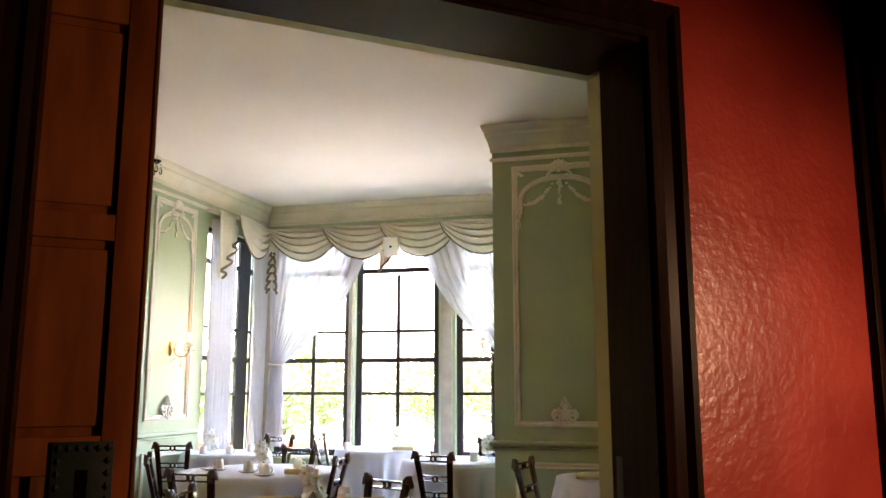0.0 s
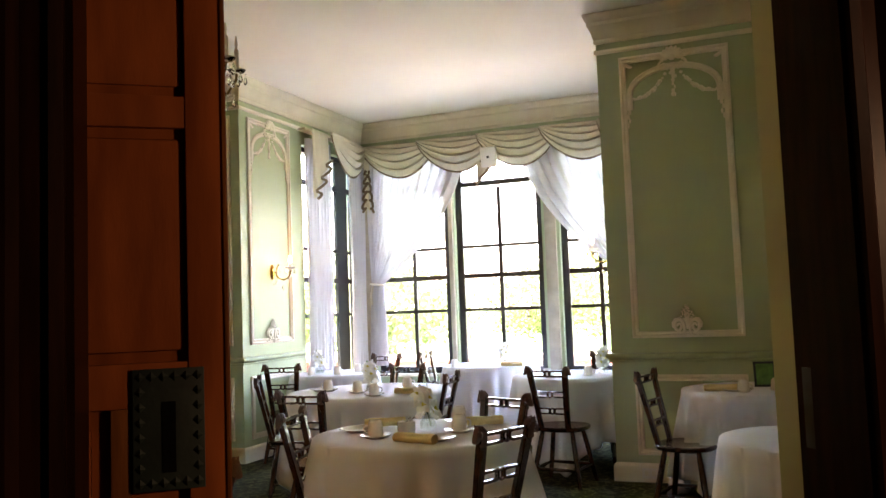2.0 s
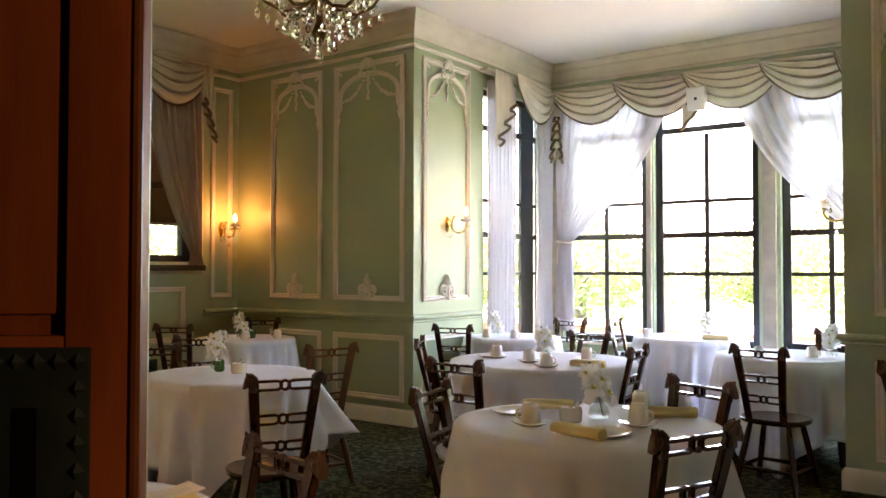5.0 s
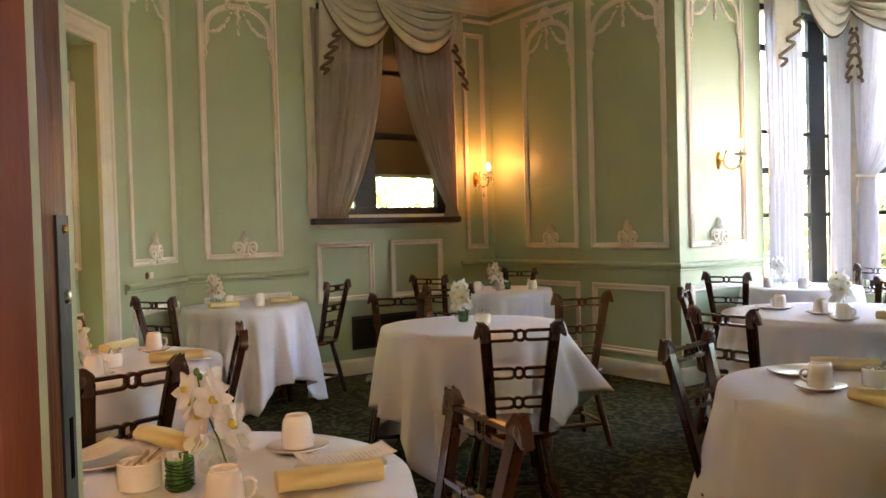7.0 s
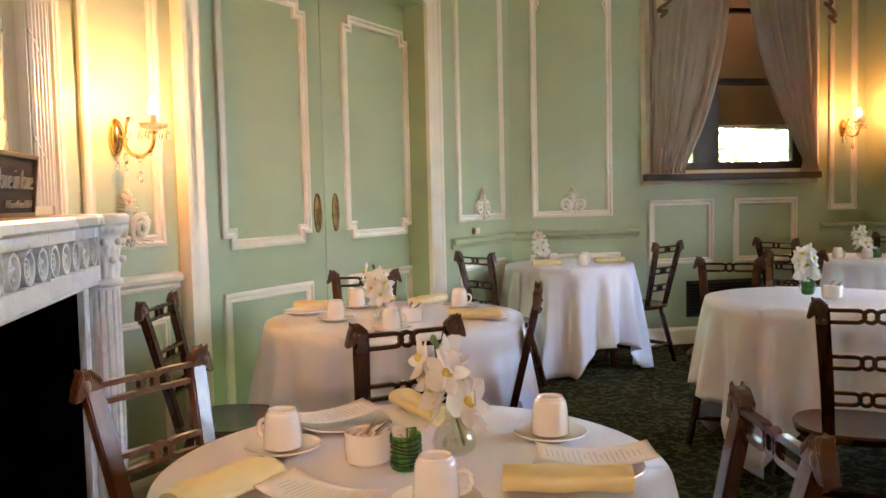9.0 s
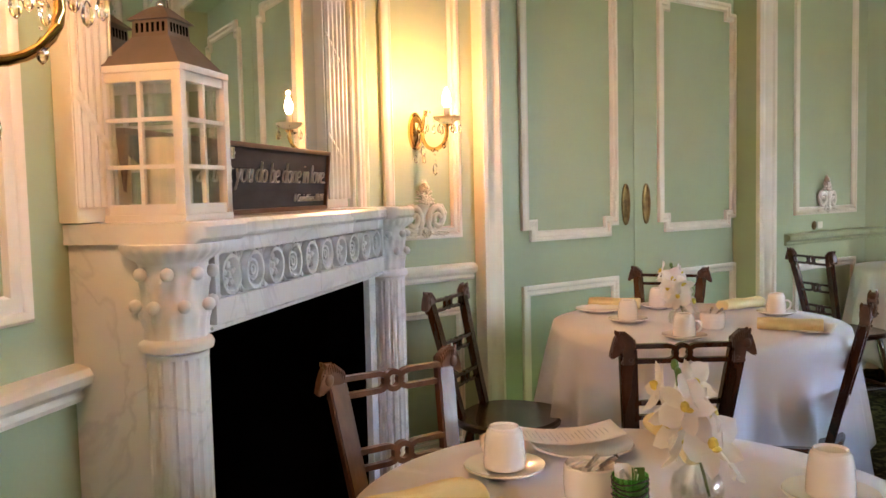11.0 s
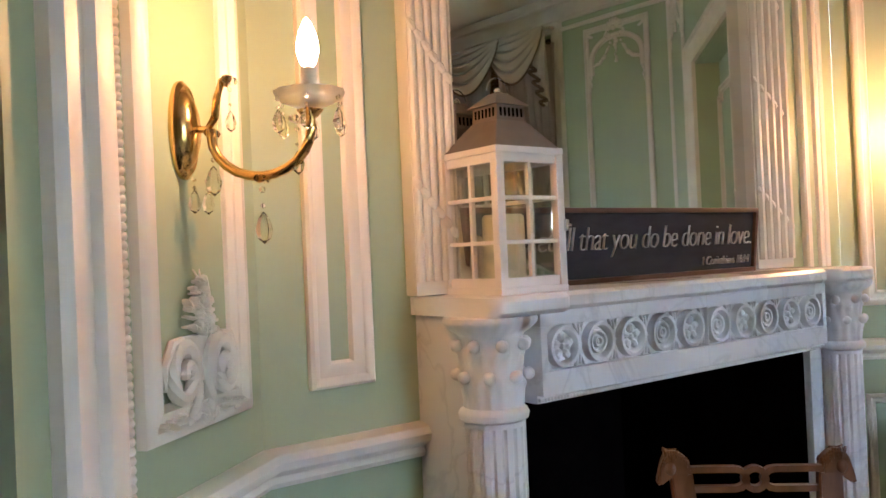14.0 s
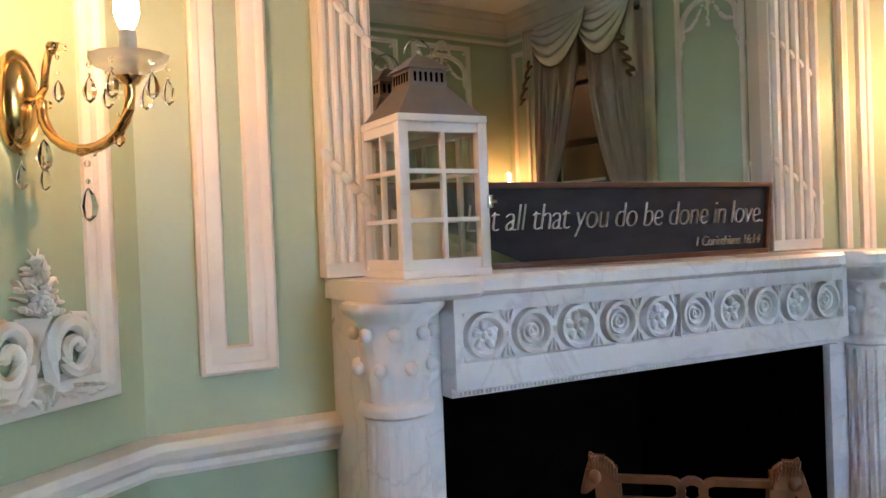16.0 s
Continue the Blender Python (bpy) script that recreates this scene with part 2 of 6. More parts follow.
BRICK = mat("terrace_brick", (0.36, 0.15, 0.10), (0.24, 0.10, 0.07), rough=0.85, scale=9, bump=0.3, bscale=60, vary=0.2)
PORCHW = mat("porch_wood", (0.035, 0.019, 0.012), (0.02, 0.011, 0.007), rough=0.9, scale=5, bump=0.1)
BULB = glow("lit_bulb", (1.0, 0.70, 0.36), 1.2)
CANDLE = mat("candle_sleeve", (0.80, 0.76, 0.68), (0.76, 0.72, 0.64), rough=0.4)
# paleness chosen so the terrace throws daylight up to the ceiling
PAVE = mat("pale_bounce_paving", (0.52, 0.49, 0.44), (0.42, 0.39, 0.35), rough=0.85, scale=3, bump=0.2, bscale=40)
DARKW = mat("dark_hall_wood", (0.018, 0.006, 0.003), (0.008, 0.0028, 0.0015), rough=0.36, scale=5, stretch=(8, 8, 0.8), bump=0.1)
CARPET = carpet_material()
for m, level in ((NEARBLACK, 0.03), (CARPET, 0.1), (DARKW, 0.06), (BOARD, 0.2), (OAK, 0.12), (OAKL, 0.12)):
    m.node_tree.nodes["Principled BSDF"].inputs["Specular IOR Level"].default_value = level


# ---- mesh helpers ----
def part(name, bm, material, parent=None, label="", smooth=40, m=None):
    bmesh.ops.recalc_face_normals(bm, faces=bm.faces)
    me = bpy.data.meshes.new(name)
    bm.to_mesh(me)
    bm.free()
    me.materials.append(material)
    if smooth:
        me.polygons.foreach_set("use_smooth", [True] * len(me.polygons))
        me.set_sharp_from_angle(angle=radians(smooth))
    ob = new(name, me)
    if parent is not None:
        ob.parent = parent
    if m is not None:
        ob.matrix_basis = m
    if label:
        ob["label"] = label
    return ob


def thing(name, m, label, category, group="", kind=""):
    ob = new(name)
    ob.empty_display_size = 0.1
    ob.matrix_basis = m
    return tagged(ob, label, category, group, kind)


def solid(name, bm, material, m, label, category, group="", kind="", smooth=40):
    return tagged(part(name, bm, material, None, "", smooth, m), label, category, group, kind)


def box(bm, x0, x1, y0, y1, z0, z1, bevel=0.0, m=None):
    vs = [bm.verts.new(p) for p in ((x0, y0, z0), (x1, y0, z0), (x1, y1, z0), (x0, y1, z0), (x0, y0, z1), (x1, y0, z1), (x1, y1, z1), (x0, y1, z1))]
    fs = [bm.faces.new([vs[i] for i in f]) for f in ((3, 2, 1, 0), (4, 5, 6, 7), (0, 1, 5, 4), (1, 2, 6, 5), (2, 3, 7, 6), (3, 0, 4, 7))]
    if bevel:
        es = {e for f in fs for e in f.edges}
        r = bmesh.ops.bevel(bm, geom=list(es), offset=bevel, segments=2, profile=0.6, affect="EDGES")
        vs = list({v for f in r["faces"] for v in f.verts} | {v for v in vs if v.is_valid})
    if m is not None:
        bmesh.ops.transform(bm, matrix=m, verts=[v for v in vs if v.is_valid])
    return bm


def boxed(*a, **k):
    return box(bmesh.new(), *a, **k)


def sweep(bm, pts, prof, mp, closed=False, cap=True):
    """A profile (offset to the left, height) along a 2D path with mitred corners."""
    n = len(pts)
    rings = []
    for i, p in enumerate(pts):
        p = Vector(p)
        a = Vector(pts[i - 1]) if (i > 0 or closed) else None
        b = Vector(pts[(i + 1) % n]) if (i < n - 1 or closed) else None
        d1 = (p - a).normalized() if a is not None else None
        d2 = (b - p).normalized() if b is not None else None
        d1, d2 = d1 or d2, d2 or d1
        n1, n2 = Vector((-d1.y, d1.x)), Vector((-d2.y, d2.x))
        k = n1 + n2
        mit = k / max(0.3, k.dot(n1))
        rings.append([bm.verts.new(mp(p.x + mit.x * o, p.y + mit.y * o, h)) for o, h in prof])
    for i in range(n if closed else n - 1):
        r, q = rings[i], rings[(i + 1) % n]
        for j in range(len(prof) - 1):
            bm.faces.new((r[j], r[j + 1], q[j + 1], q[j]))
    if cap and not closed and len(prof) > 2:
        bm.faces.new(rings[0])
        bm.faces.new(rings[-1][::-1])
    return bm


PLAN = lambda x, y, h: (x, y, h)
FACE = lambda x, y, h: (x, h, y)


def tube(bm, pts, r, seg=8, cap=True):
    pts = [Vector(p) for p in pts]
    rings = []
    up = Vector((0.137, 0.31, 0.94)).normalized()
    for i, p in enumerate(pts):
        d = (pts[min(i + 1, len(pts) - 1)] - pts[max(i - 1, 0)]).normalized()
        s = d.cross(up)
        if s.length < 0.05:
            s = d.cross(Vector((1, 0, 0)))
        s.normalize()
        t = s.cross(d)
        rad = r[i] if isinstance(r, (list, tuple)) else r
        rings.append([bm.verts.new(p + (s * math.cos(a) + t * math.sin(a)) * rad) for a in [2 * math.pi * k / seg for k in range(seg)]])
    for a, b in zip(rings, rings[1:]):
        for k in range(seg):
            bm.faces.new((a[k], a[(k + 1) % seg], b[(k + 1) % seg], b[k]))
    if cap:
        bm.faces.new(rings[0][::-1])
        bm.faces.new(rings[-1])
    return bm


def lathe(bm, prof, seg=20, m=None, wave=None):
    m = m or Matrix()
    rings = []
    for r, z in prof:
        if r < 1e-5:
            rings.append([bm.verts.new(m @ Vector((0, 0, z)))])
        else:
            rings.append([bm.verts.new(m @ Vector((r * w * math.cos(a), r * w * math.sin(a), z))) for a, w in
                          [(2 * math.pi * k / seg, wave(2 * math.pi * k / seg, z) if wave else 1) for k in range(seg)]])
    for a, b in zip(rings, rings[1:]):
        for k in range(seg):
            q = (k + 1) % seg
            if len(a) == 1 and len(b) == 1:
                continue
            if len(a) == 1:
                bm.faces.new((a[0], b[q], b[k]))
            elif len(b) == 1:
                bm.faces.new((a[k], a[q], b[0]))
            else:
                bm.faces.new((a[k], a[q], b[q], b[k]))
    return bm


def lathed(prof, seg=20, m=None, wave=None):
    return lathe(bmesh.new(), prof, seg, m, wave)


def ball(bm, c, r, seg=8, m=None):
    r = r if isinstance(r, (tuple, list)) else (r, r, r)
    mm = Matrix.Translation(c) @ (m or Matrix()) @ Matrix.Diagonal((*r, 1))
    n = max(4, seg // 2 + 1)
    return lathe(bm, [(math.sin(math.pi * i / n), -math.cos(math.pi * i / n)) for i in range(n + 1)], seg, mm)


def grid(bm, f, nu, nv, wrap=False):
    vs = [[bm.verts.new(f(i / nu, j / nv)) for j in range(nv + 1)] for i in range(nu if wrap else nu + 1)]
    for i in range(nu):
        a, b = vs[i], vs[(i + 1) % len(vs)]
        for j in range(nv):
            bm.faces.new((a[j], b[j], b[j + 1], a[j + 1]))
    return bm


def shape(bm, pts, y0, y1, m=None):
    """A flat outline in x and z, given thickness from y0 to y1."""
    m = m or Matrix()
    a = [bm.verts.new(m @ Vector((x, y0, z))) for x, z in pts]
    b = [bm.verts.new(m @ Vector((x, y1, z))) for x, z in pts]
    bm.faces.new(a)
    bm.faces.new(b[::-1])
    for i in range(len(pts)):
        j = (i + 1) % len(pts)
        bm.faces.new((a[j], a[i], b[i], b[j]))
    return bm


def ring_path(cx, cz, rx, rz, n=16, a0=0.0, a1=2 * math.pi):
    full = abs(a1 - a0 - 2 * math.pi) < 1e-6
    return [(cx + rx * math.cos(a0 + (a1 - a0) * k / n), cz + rz * math.sin(a0 + (a1 - a0) * k / n)) for k in range(n if full else n + 1)]


# ---- plan ----
CEIL_Z = 3.62
CX = -3.175
P = [(-4.22, 1.29), (-2.13, 1.29), (0.90, 3.80), (0.90, 6.93), (-1.55, 6.93), (-1.55, 9.40), (-4.95, 9.40), (-4.95, 6.93), (-7.25, 6.93), (-7.25, 3.80)]
UX, UY = 0.7701, 0.6379
D_se = lambda s: (P[1][0] + UX * s, P[1][1] + UY * s)
D_sw = lambda s: (P[0][0] - UX * s, P[0][1] + UY * s)
LEN_D = 3.934


def wall_frame(a, b):
    """Local frame of a wall: x along it from a to b, y into the room, z up."""
    u = (Vector(b) - Vector(a)).normalized()
    return Matrix(((u.x, -u.y, 0, a[0]), (u.y, u.x, 0, a[1]), (0, 0, 1, 0), (0, 0, 0, 1)))


F_S, F_SE, F_E, F_NR, F_BR, F_BF, F_BL, F_NL, F_W, F_SW = [wall_frame(P[i], P[(i + 1) % 10]) for i in range(10)]


def wall(name, m, length, holes, label, s0=0.0, thick=0.30, material=None, front=0.0, z1=CEIL_Z):
    """A wall with real openings (s0, s1, z0, z1), its face at y = front and its back at front - thick."""
    ss = sorted({s0, length, *[h[0] for h in holes], *[h[1] for h in holes]})
    zs = sorted({0.0, z1, *[h[2] for h in holes], *[h[3] for h in holes]})
    ss = [s for s in ss if s0 <= s <= length]
    ss = sorted({round(v, 4) for a, b in zip(ss, ss[1:]) for v in (a, b)})
    bm = bmesh.new()
    cache = {}

    def v(s, y, z):
        k = (round(s, 4), round(y, 4), round(z, 4))
        if k not in cache:
            cache[k] = bm.verts.new((s, y, z))
        return cache[k]
    solid_at = lambda i, j: 0 <= i < len(ss) - 1 and 0 <= j < len(zs) - 1 and not any(
        h[0] - 1e-4 <= ss[i] and ss[i + 1] <= h[1] + 1e-4 and h[2] - 1e-4 <= zs[j] and zs[j + 1] <= h[3] + 1e-4 for h in holes)
    f, b = front, front - thick
    for i in range(len(ss) - 1):
        for j in range(len(zs) - 1):
            if not solid_at(i, j):
                continue
            a, c, d, e = ss[i], ss[i + 1], zs[j], zs[j + 1]
            bm.faces.new((v(a, f, d), v(c, f, d), v(c, f, e), v(a, f, e)))
            bm.faces.new((v(a, b, e), v(c, b, e), v(c, b, d), v(a, b, d)))
            for ok, q in ((solid_at(i - 1, j), ((a, d), (a, e))), (solid_at(i + 1, j), ((c, e), (c, d))),
                          (solid_at(i, j - 1), ((c, d), (a, d))), (solid_at(i, j + 1), ((a, e), (c, e)))):
                if not ok:
                    (s1, z1_), (s2, z2) = q
                    bm.faces.new((v(s1, f, z1_), v(s2, f, z2), v(s2, b, z2), v(s1, b, z1_)))
    return solid(name, bm, material or GREEN, m, label, "wall", kind="structure", smooth=0)


floor_bm = bmesh.new()
fl = [[floor_bm.verts.new((x, y, z)) for x, y in P] for z in (-0.6, 0.0)]
floor_bm.faces.new(fl[0][::-1])
floor_bm.faces.new(fl[1])
for i in range(10):
    floor_bm.faces.new((fl[0][i], fl[0][(i + 1) % 10], fl[1][(i + 1) % 10], fl[1][i]))
solid("floor", floor_bm, CARPET, Matrix(), "dark green patterned carpet floor with pale leaf flecks", "floor", kind="structure", smooth=0)
ceil_bm = boxed(-7.6, 1.25, 0.4, 7.2, CEIL_Z, CEIL_Z + 0.3)
box(ceil_bm, -5.25, -1.25, 7.2, 9.66, CEIL_Z, CEIL_Z + 0.3)
solid("floor_hall", boxed(-2.5, 3.85, -4.8, -0.001, -0.6, 0.0), CARPET, F_SE, "dark green patterned carpet of the hall floor", "floor", kind="structure", smooth=0)
solid("ceiling_hall", boxed(-2.5, 3.85, -4.8, -0.2, CEIL_Z - 0.004, CEIL_Z + 0.32), CEIL, F_SE, "plain plaster hall ceiling", "ceiling", kind="structure", smooth=0)
solid("ceiling", ceil_bm, CEIL, Matrix(), "plain warm white plaster ceiling", "ceiling", kind="structure", smooth=0)

wall("wall_south", F_S, 2.09, [(0.495, 1.592, 0.0, 1.02)], "pale green painted wall behind the marble fireplace")
DO0, DO1, DOZ = 0.60, 2.30, 2.36
wall("wall_south_east", F_SE, LEN_D, [(DO0, DO1, 0.0, DOZ)], "pale green diagonal wall with the entrance opening", thick=0.07)
wall("wall_east", F_E, 3.13, [], "plain pale green wall")
wall("wall_north_right", F_NR, 2.45, [], "pale green pier wall with a moulded panel")
wall("wall_bay_right", F_BR, 2.47, [(1.10, 2.38, 0.60, 3.15)], "pale green side wall of the window bay", s0=0.30)
BAYWIN = [(0.13, 0.97, 0.60, 3.20), (1.17, 2.21, 0.60, 3.20), (2.29, 3.25, 0.60, 3.20)]
wall("wall_bay_front", F_BF, 3.40, BAYWIN, "pale green bay wall pierced by three tall windows", thick=0.22)
wall("wall_bay_left", F_BL, 2.17, [(0.09, 1.37, 0.60, 3.15)], "pale green side wall of the window bay with a tall window")
wall("wall_north_left", F_NL, 2.30, [], "pale green wall with two moulded panels")
WW0, WW1 = 6.93 - 6.40, 6.93 - 4.98
wall("wall_west", F_W, 3.13, [(WW0, WW1, 1.40, 3.30)], "pale green wall with a curtained window")
SW0, SW1 = LEN_D - 2.63, LEN_D - 0.66
wall("wall_south_west", F_SW, LEN_D, [(SW0, SW1, 0.0, 2.50)], "pale green diagonal wall with a recessed double door", thick=0.30)

# entrance wall towards the hall
HALL0, HALL1 = 0.74, 2.26
wall("wall_hall_entrance", F_SE, 3.55, [(HALL0, HALL1, 0.0, 2.36)], "deep red textured plaster hall wall beside the doorway", s0=-2.2, thick=0.13, material=RED, front=-0.20)
hb = bmesh.new()
box(hb, 0.0, DO1, -0.20, -0.07, 2.37, CEIL_Z)
solid("wall_core", hb, RED, F_SE, "hidden core over the sliding door pockets", "wall", kind="structure", smooth=0)
# plain hall walls that close the place
solid("wall_hall_side", boxed(3.55, 3.85, -4.5, -0.20, 0, CEIL_Z), RED, F_SE, "dark red plaster hall side wall", "wall", kind="structure", smooth=0)
solid("wall_hall_far", boxed(-2.5, 3.85, -4.8, -4.5, 0, CEIL_Z), RED, F_SE, "dark red plaster hall end wall", "wall", kind="structure", smooth=0)
solid("wall_hall_left", boxed(-2.5, -2.2, -4.5, -0.20, 0, CEIL_Z), RED, F_SE, "dark red plaster hall wall", "wall", kind="structure", smooth=0)

# crown, chair rail and skirting
CROWN_P = [(0, 3.385), (0.014, 3.385), (0.018, 3.405), (0.014, 3.42), (0.022, 3.43), (0.030, 3.47), (0.050, 3.515), (0.058, 3.525), (0.058, 3.55), (0.070, 3.565), (0.085, 3.60), (0.085, CEIL_Z - 0.003), (0, CEIL_Z - 0.003)]
bm = sweep(bmesh.new(), P, CROWN_P + [CROWN_P[0]], PLAN, closed=True)
solid("crown_moulding", bm, CROWN, Matrix(), "deep stepped cream crown moulding round the ceiling", "moulding", kind="structure", smooth=35)
bm = sweep(bmesh.new(), P, [(0, 3.30), (0.014, 3.30), (0.02, 3.315), (0.014, 3.335), (0, 3.335), (0, 3.30)], PLAN, closed=True)
solid("picture_moulding", bm, CREAM, Matrix(), "slim cream picture moulding below the crown", "moulding", kind="structure", smooth=35)
RAIL_P = [(0, 0.895), (0.014, 0.895), (0.02, 0.905), (0.014, 0.915), (0.02, 0.92), (0.038, 0.93), (0.042, 0.945), (0.034, 0.958), (0.012, 0.965), (0, 0.965), (0, 0.895)]
RAILS = [[D_sw(0.50), P[0], (-3.875, 1.29)], [(-2.475, 1.29), P[1], D_se(0.40)], [D_se(2.93), P[2], P[3], P[4], (-1.55, 7.95)],
         [(-4.95, 7.97), P[7], P[8], (-7.25, 6.50)], [(-7.25, 4.86), P[9], D_sw(2.93)]]
for i, r in enumerate(RAILS):
    solid("chair_rail", sweep(bmesh.new(), r, RAIL_P, PLAN), CREAM if i < 2 else GREEN, Matrix(), "cream painted moulded chair rail" if i < 2 else "pale green painted moulded chair rail", "chair rail", "chair rails", "structure")
BASE_P = [(0, 0.0), (0.022, 0.0), (0.022, 0.11), (0.016, 0.125), (0.008, 0.135), (0.0, 0.14), (0, 0)]
BASES = [[D_sw(0.52), P[0], (-3.93, 1.29)], [(-2.42, 1.29), P[1], D_se(0.40)],
         [D_se(2.93), P[2], P[3], P[4], P[5], P[6], P[7], P[8], P[9], D_sw(2.93)]]
for r in BASES:
    solid("baseboard", sweep(bmesh.new(), r, BASE_P, PLAN), CREAM, Matrix(), "cream painted baseboard", "baseboard", "baseboards", "structure")

FRAME_P = [(0, 0), (0, 0.016), (0.008, 0.022), (0.018, 0.022), (0.024, 0.012), (0.034, 0.012), (0.042, 0.017), (0.05, 0.008), (0.05, 0.0)]
FRAME_S = [(0, 0), (0, 0.012), (0.008, 0.018), (0.016, 0.010), (0.024, 0.013), (0.032, 0.0)]


def scroll(bm, cx, cz, r, turns, sgn, y, w, start=-90):
    n = int(14 * turns)
    pts, rad = [], []
    for k in range(n + 1):
        a = radians(start) + sgn * 2 * math.pi * turns * k / n
        q = r * (1 - 0.72 * k / n)
        pts.append((cx + q * math.cos(a), y, cz + q * math.sin(a)))
        rad.append(w * (1 - 0.45 * k / n))
    tube(bm, pts, rad, 6)
    ball(bm, pts[-1], w * 1.2, 6)


def crest(bm, cx, cz, h, y=0.004):
    """Lower ornament: two upright C-scrolls round an urn, a leafy base and a rose under a tapering spray."""
    k_ = 0.86
    for sg in (-1, 1):
        pts, rad = [], []
        for k in range(27):
            f = k / 26
            a = radians(190 - 520 * f)
            q = 0.235 * (1 - 0.76 * f)
            pts.append((cx + sg * k_ * (0.35 + q * math.cos(a)) * h, y + 0.008 + 0.012 * f, cz + (0.37 + q * 1.15 * math.sin(a)) * h))
            rad.append((0.074 - 0.030 * f) * h)
        tube(bm, pts, rad, 7)
        ball(bm, pts[-1], 0.05 * h, 7)
        tube(bm, [(cx + sg * k_ * x * h, y + d, cz + z * h) for x, d, z in ((0.26, 0.008, 0.0), (0.17, 0.010, 0.08), (0.12, 0.010, 0.18), (0.115, 0.009, 0.28), (0.12, 0.008, 0.36))], [0.03 * h, 0.05 * h, 0.056 * h, 0.060 * h, 0.060 * h], 7)
        tube(bm, [(cx + sg * k_ * x * h, y + d, cz + z * h) for x, d, z in ((0.60, 0.008, 0.30), (0.62, 0.010, 0.48), (0.50, 0.012, 0.64), (0.34, 0.012, 0.66))], [0.02 * h, 0.034 * h, 0.036 * h, 0.024 * h], 6)
        for k in range(6):
            ball(bm, (cx + sg * (0.06 + 0.10 * k) * h, y + 0.010, cz + (0.035 + 0.025 * (k % 2) - 0.006 * k) * h), (0.075 * h, 0.014, 0.026 * h), 6, Matrix.Rotation(sg * (0.75 - 0.2 * k), 4, "Y"))
        for k in range(4):
            ball(bm, (cx + sg * (0.34 + 0.08 * k) * h, y + 0.012, cz + (0.10 - 0.012 * k) * h), (0.032 * h, 0.012, 0.018 * h), 6)
    for k in range(5):
        ball(bm, (cx + (k - 2) * 0.045 * h, y + 0.014, cz + (0.03 + 0.05 * (k % 2)) * h), (0.022 * h, 0.014, 0.075 * h), 6, Matrix.Rotation((k - 2) * 0.35, 4, "Y"))
    lathe(bm, [(0.03 * h, 0.24 * h), (0.045 * h, 0.30 * h), (0.05 * h, 0.40 * h), (0.10 * h, 0.52 * h), (0.15 * h, 0.62 * h), (0.17 * h, 0.645 * h), (0.17 * h, 0.665 * h), (0.0, 0.67 * h)], 12, Matrix.Translation((cx, y, cz)) @ Matrix.Diagonal((1, 0.40, 1, 1)))
    for r, n in ((0.085, 7), (0.045, 5)):
        for k in range(n):
            a = 2 * math.pi * k / n + r * 9
            ball(bm, (cx - 0.02 * h + r * math.cos(a) * h, y + 0.020 - 0.06 * r, cz + 0.76 * h + r * math.sin(a) * h), (0.045 * h, 0.010, 0.028 * h), 6, Matrix.Rotation(1.57 - a, 4, "Y"))
    rn = random.Random(int(h * 1000))
    for k in range(64):
        f = rn.random()
        wd = 0.25 * (1 - f) ** 0.7 + 0.03
        a = rn.uniform(-1, 1)
        ball(bm, (cx + a * wd * h, y + 0.008 + 0.010 * (1 - abs(a)), cz + (0.68 + 0.42 * f) * h), (rn.uniform(0.012, 0.024) * h, 0.010, rn.uniform(0.024, 0.050) * h), 6, Matrix.Rotation(a * 1.1 + rn.uniform(-0.6, 0.6), 4, "Y"))
    for sg in (-1, 1):
        tube(bm, [(cx, y + 0.006, cz + 1.04 * h), (cx + sg * 0.02 * h, y + 0.010, cz + 1.12 * h), (cx + sg * 0.05 * h, y + 0.006, cz + 1.18 * h)], [0.016 * h, 0.012 * h, 0.005 * h], 5)


def garland(bm, a, b, dip, n, r, y=0.006):
    for k in range(n + 1):
        q = k / n
        x, z = a[0] + (b[0] - a[0]) * q, a[1] + (b[1] - a[1]) * q - dip * 4 * q * (1 - q)
        rr = r * (0.6 + 0.6 * math.sin(math.pi * q)) * (1 + 0.25 * math.sin(k * 2.4))
        ball(bm, (x + 0.004 * math.sin(k * 3.1), y, z + 0.004 * math.cos(k * 1.7)), (rr, 0.012, rr * 0.85), 6)


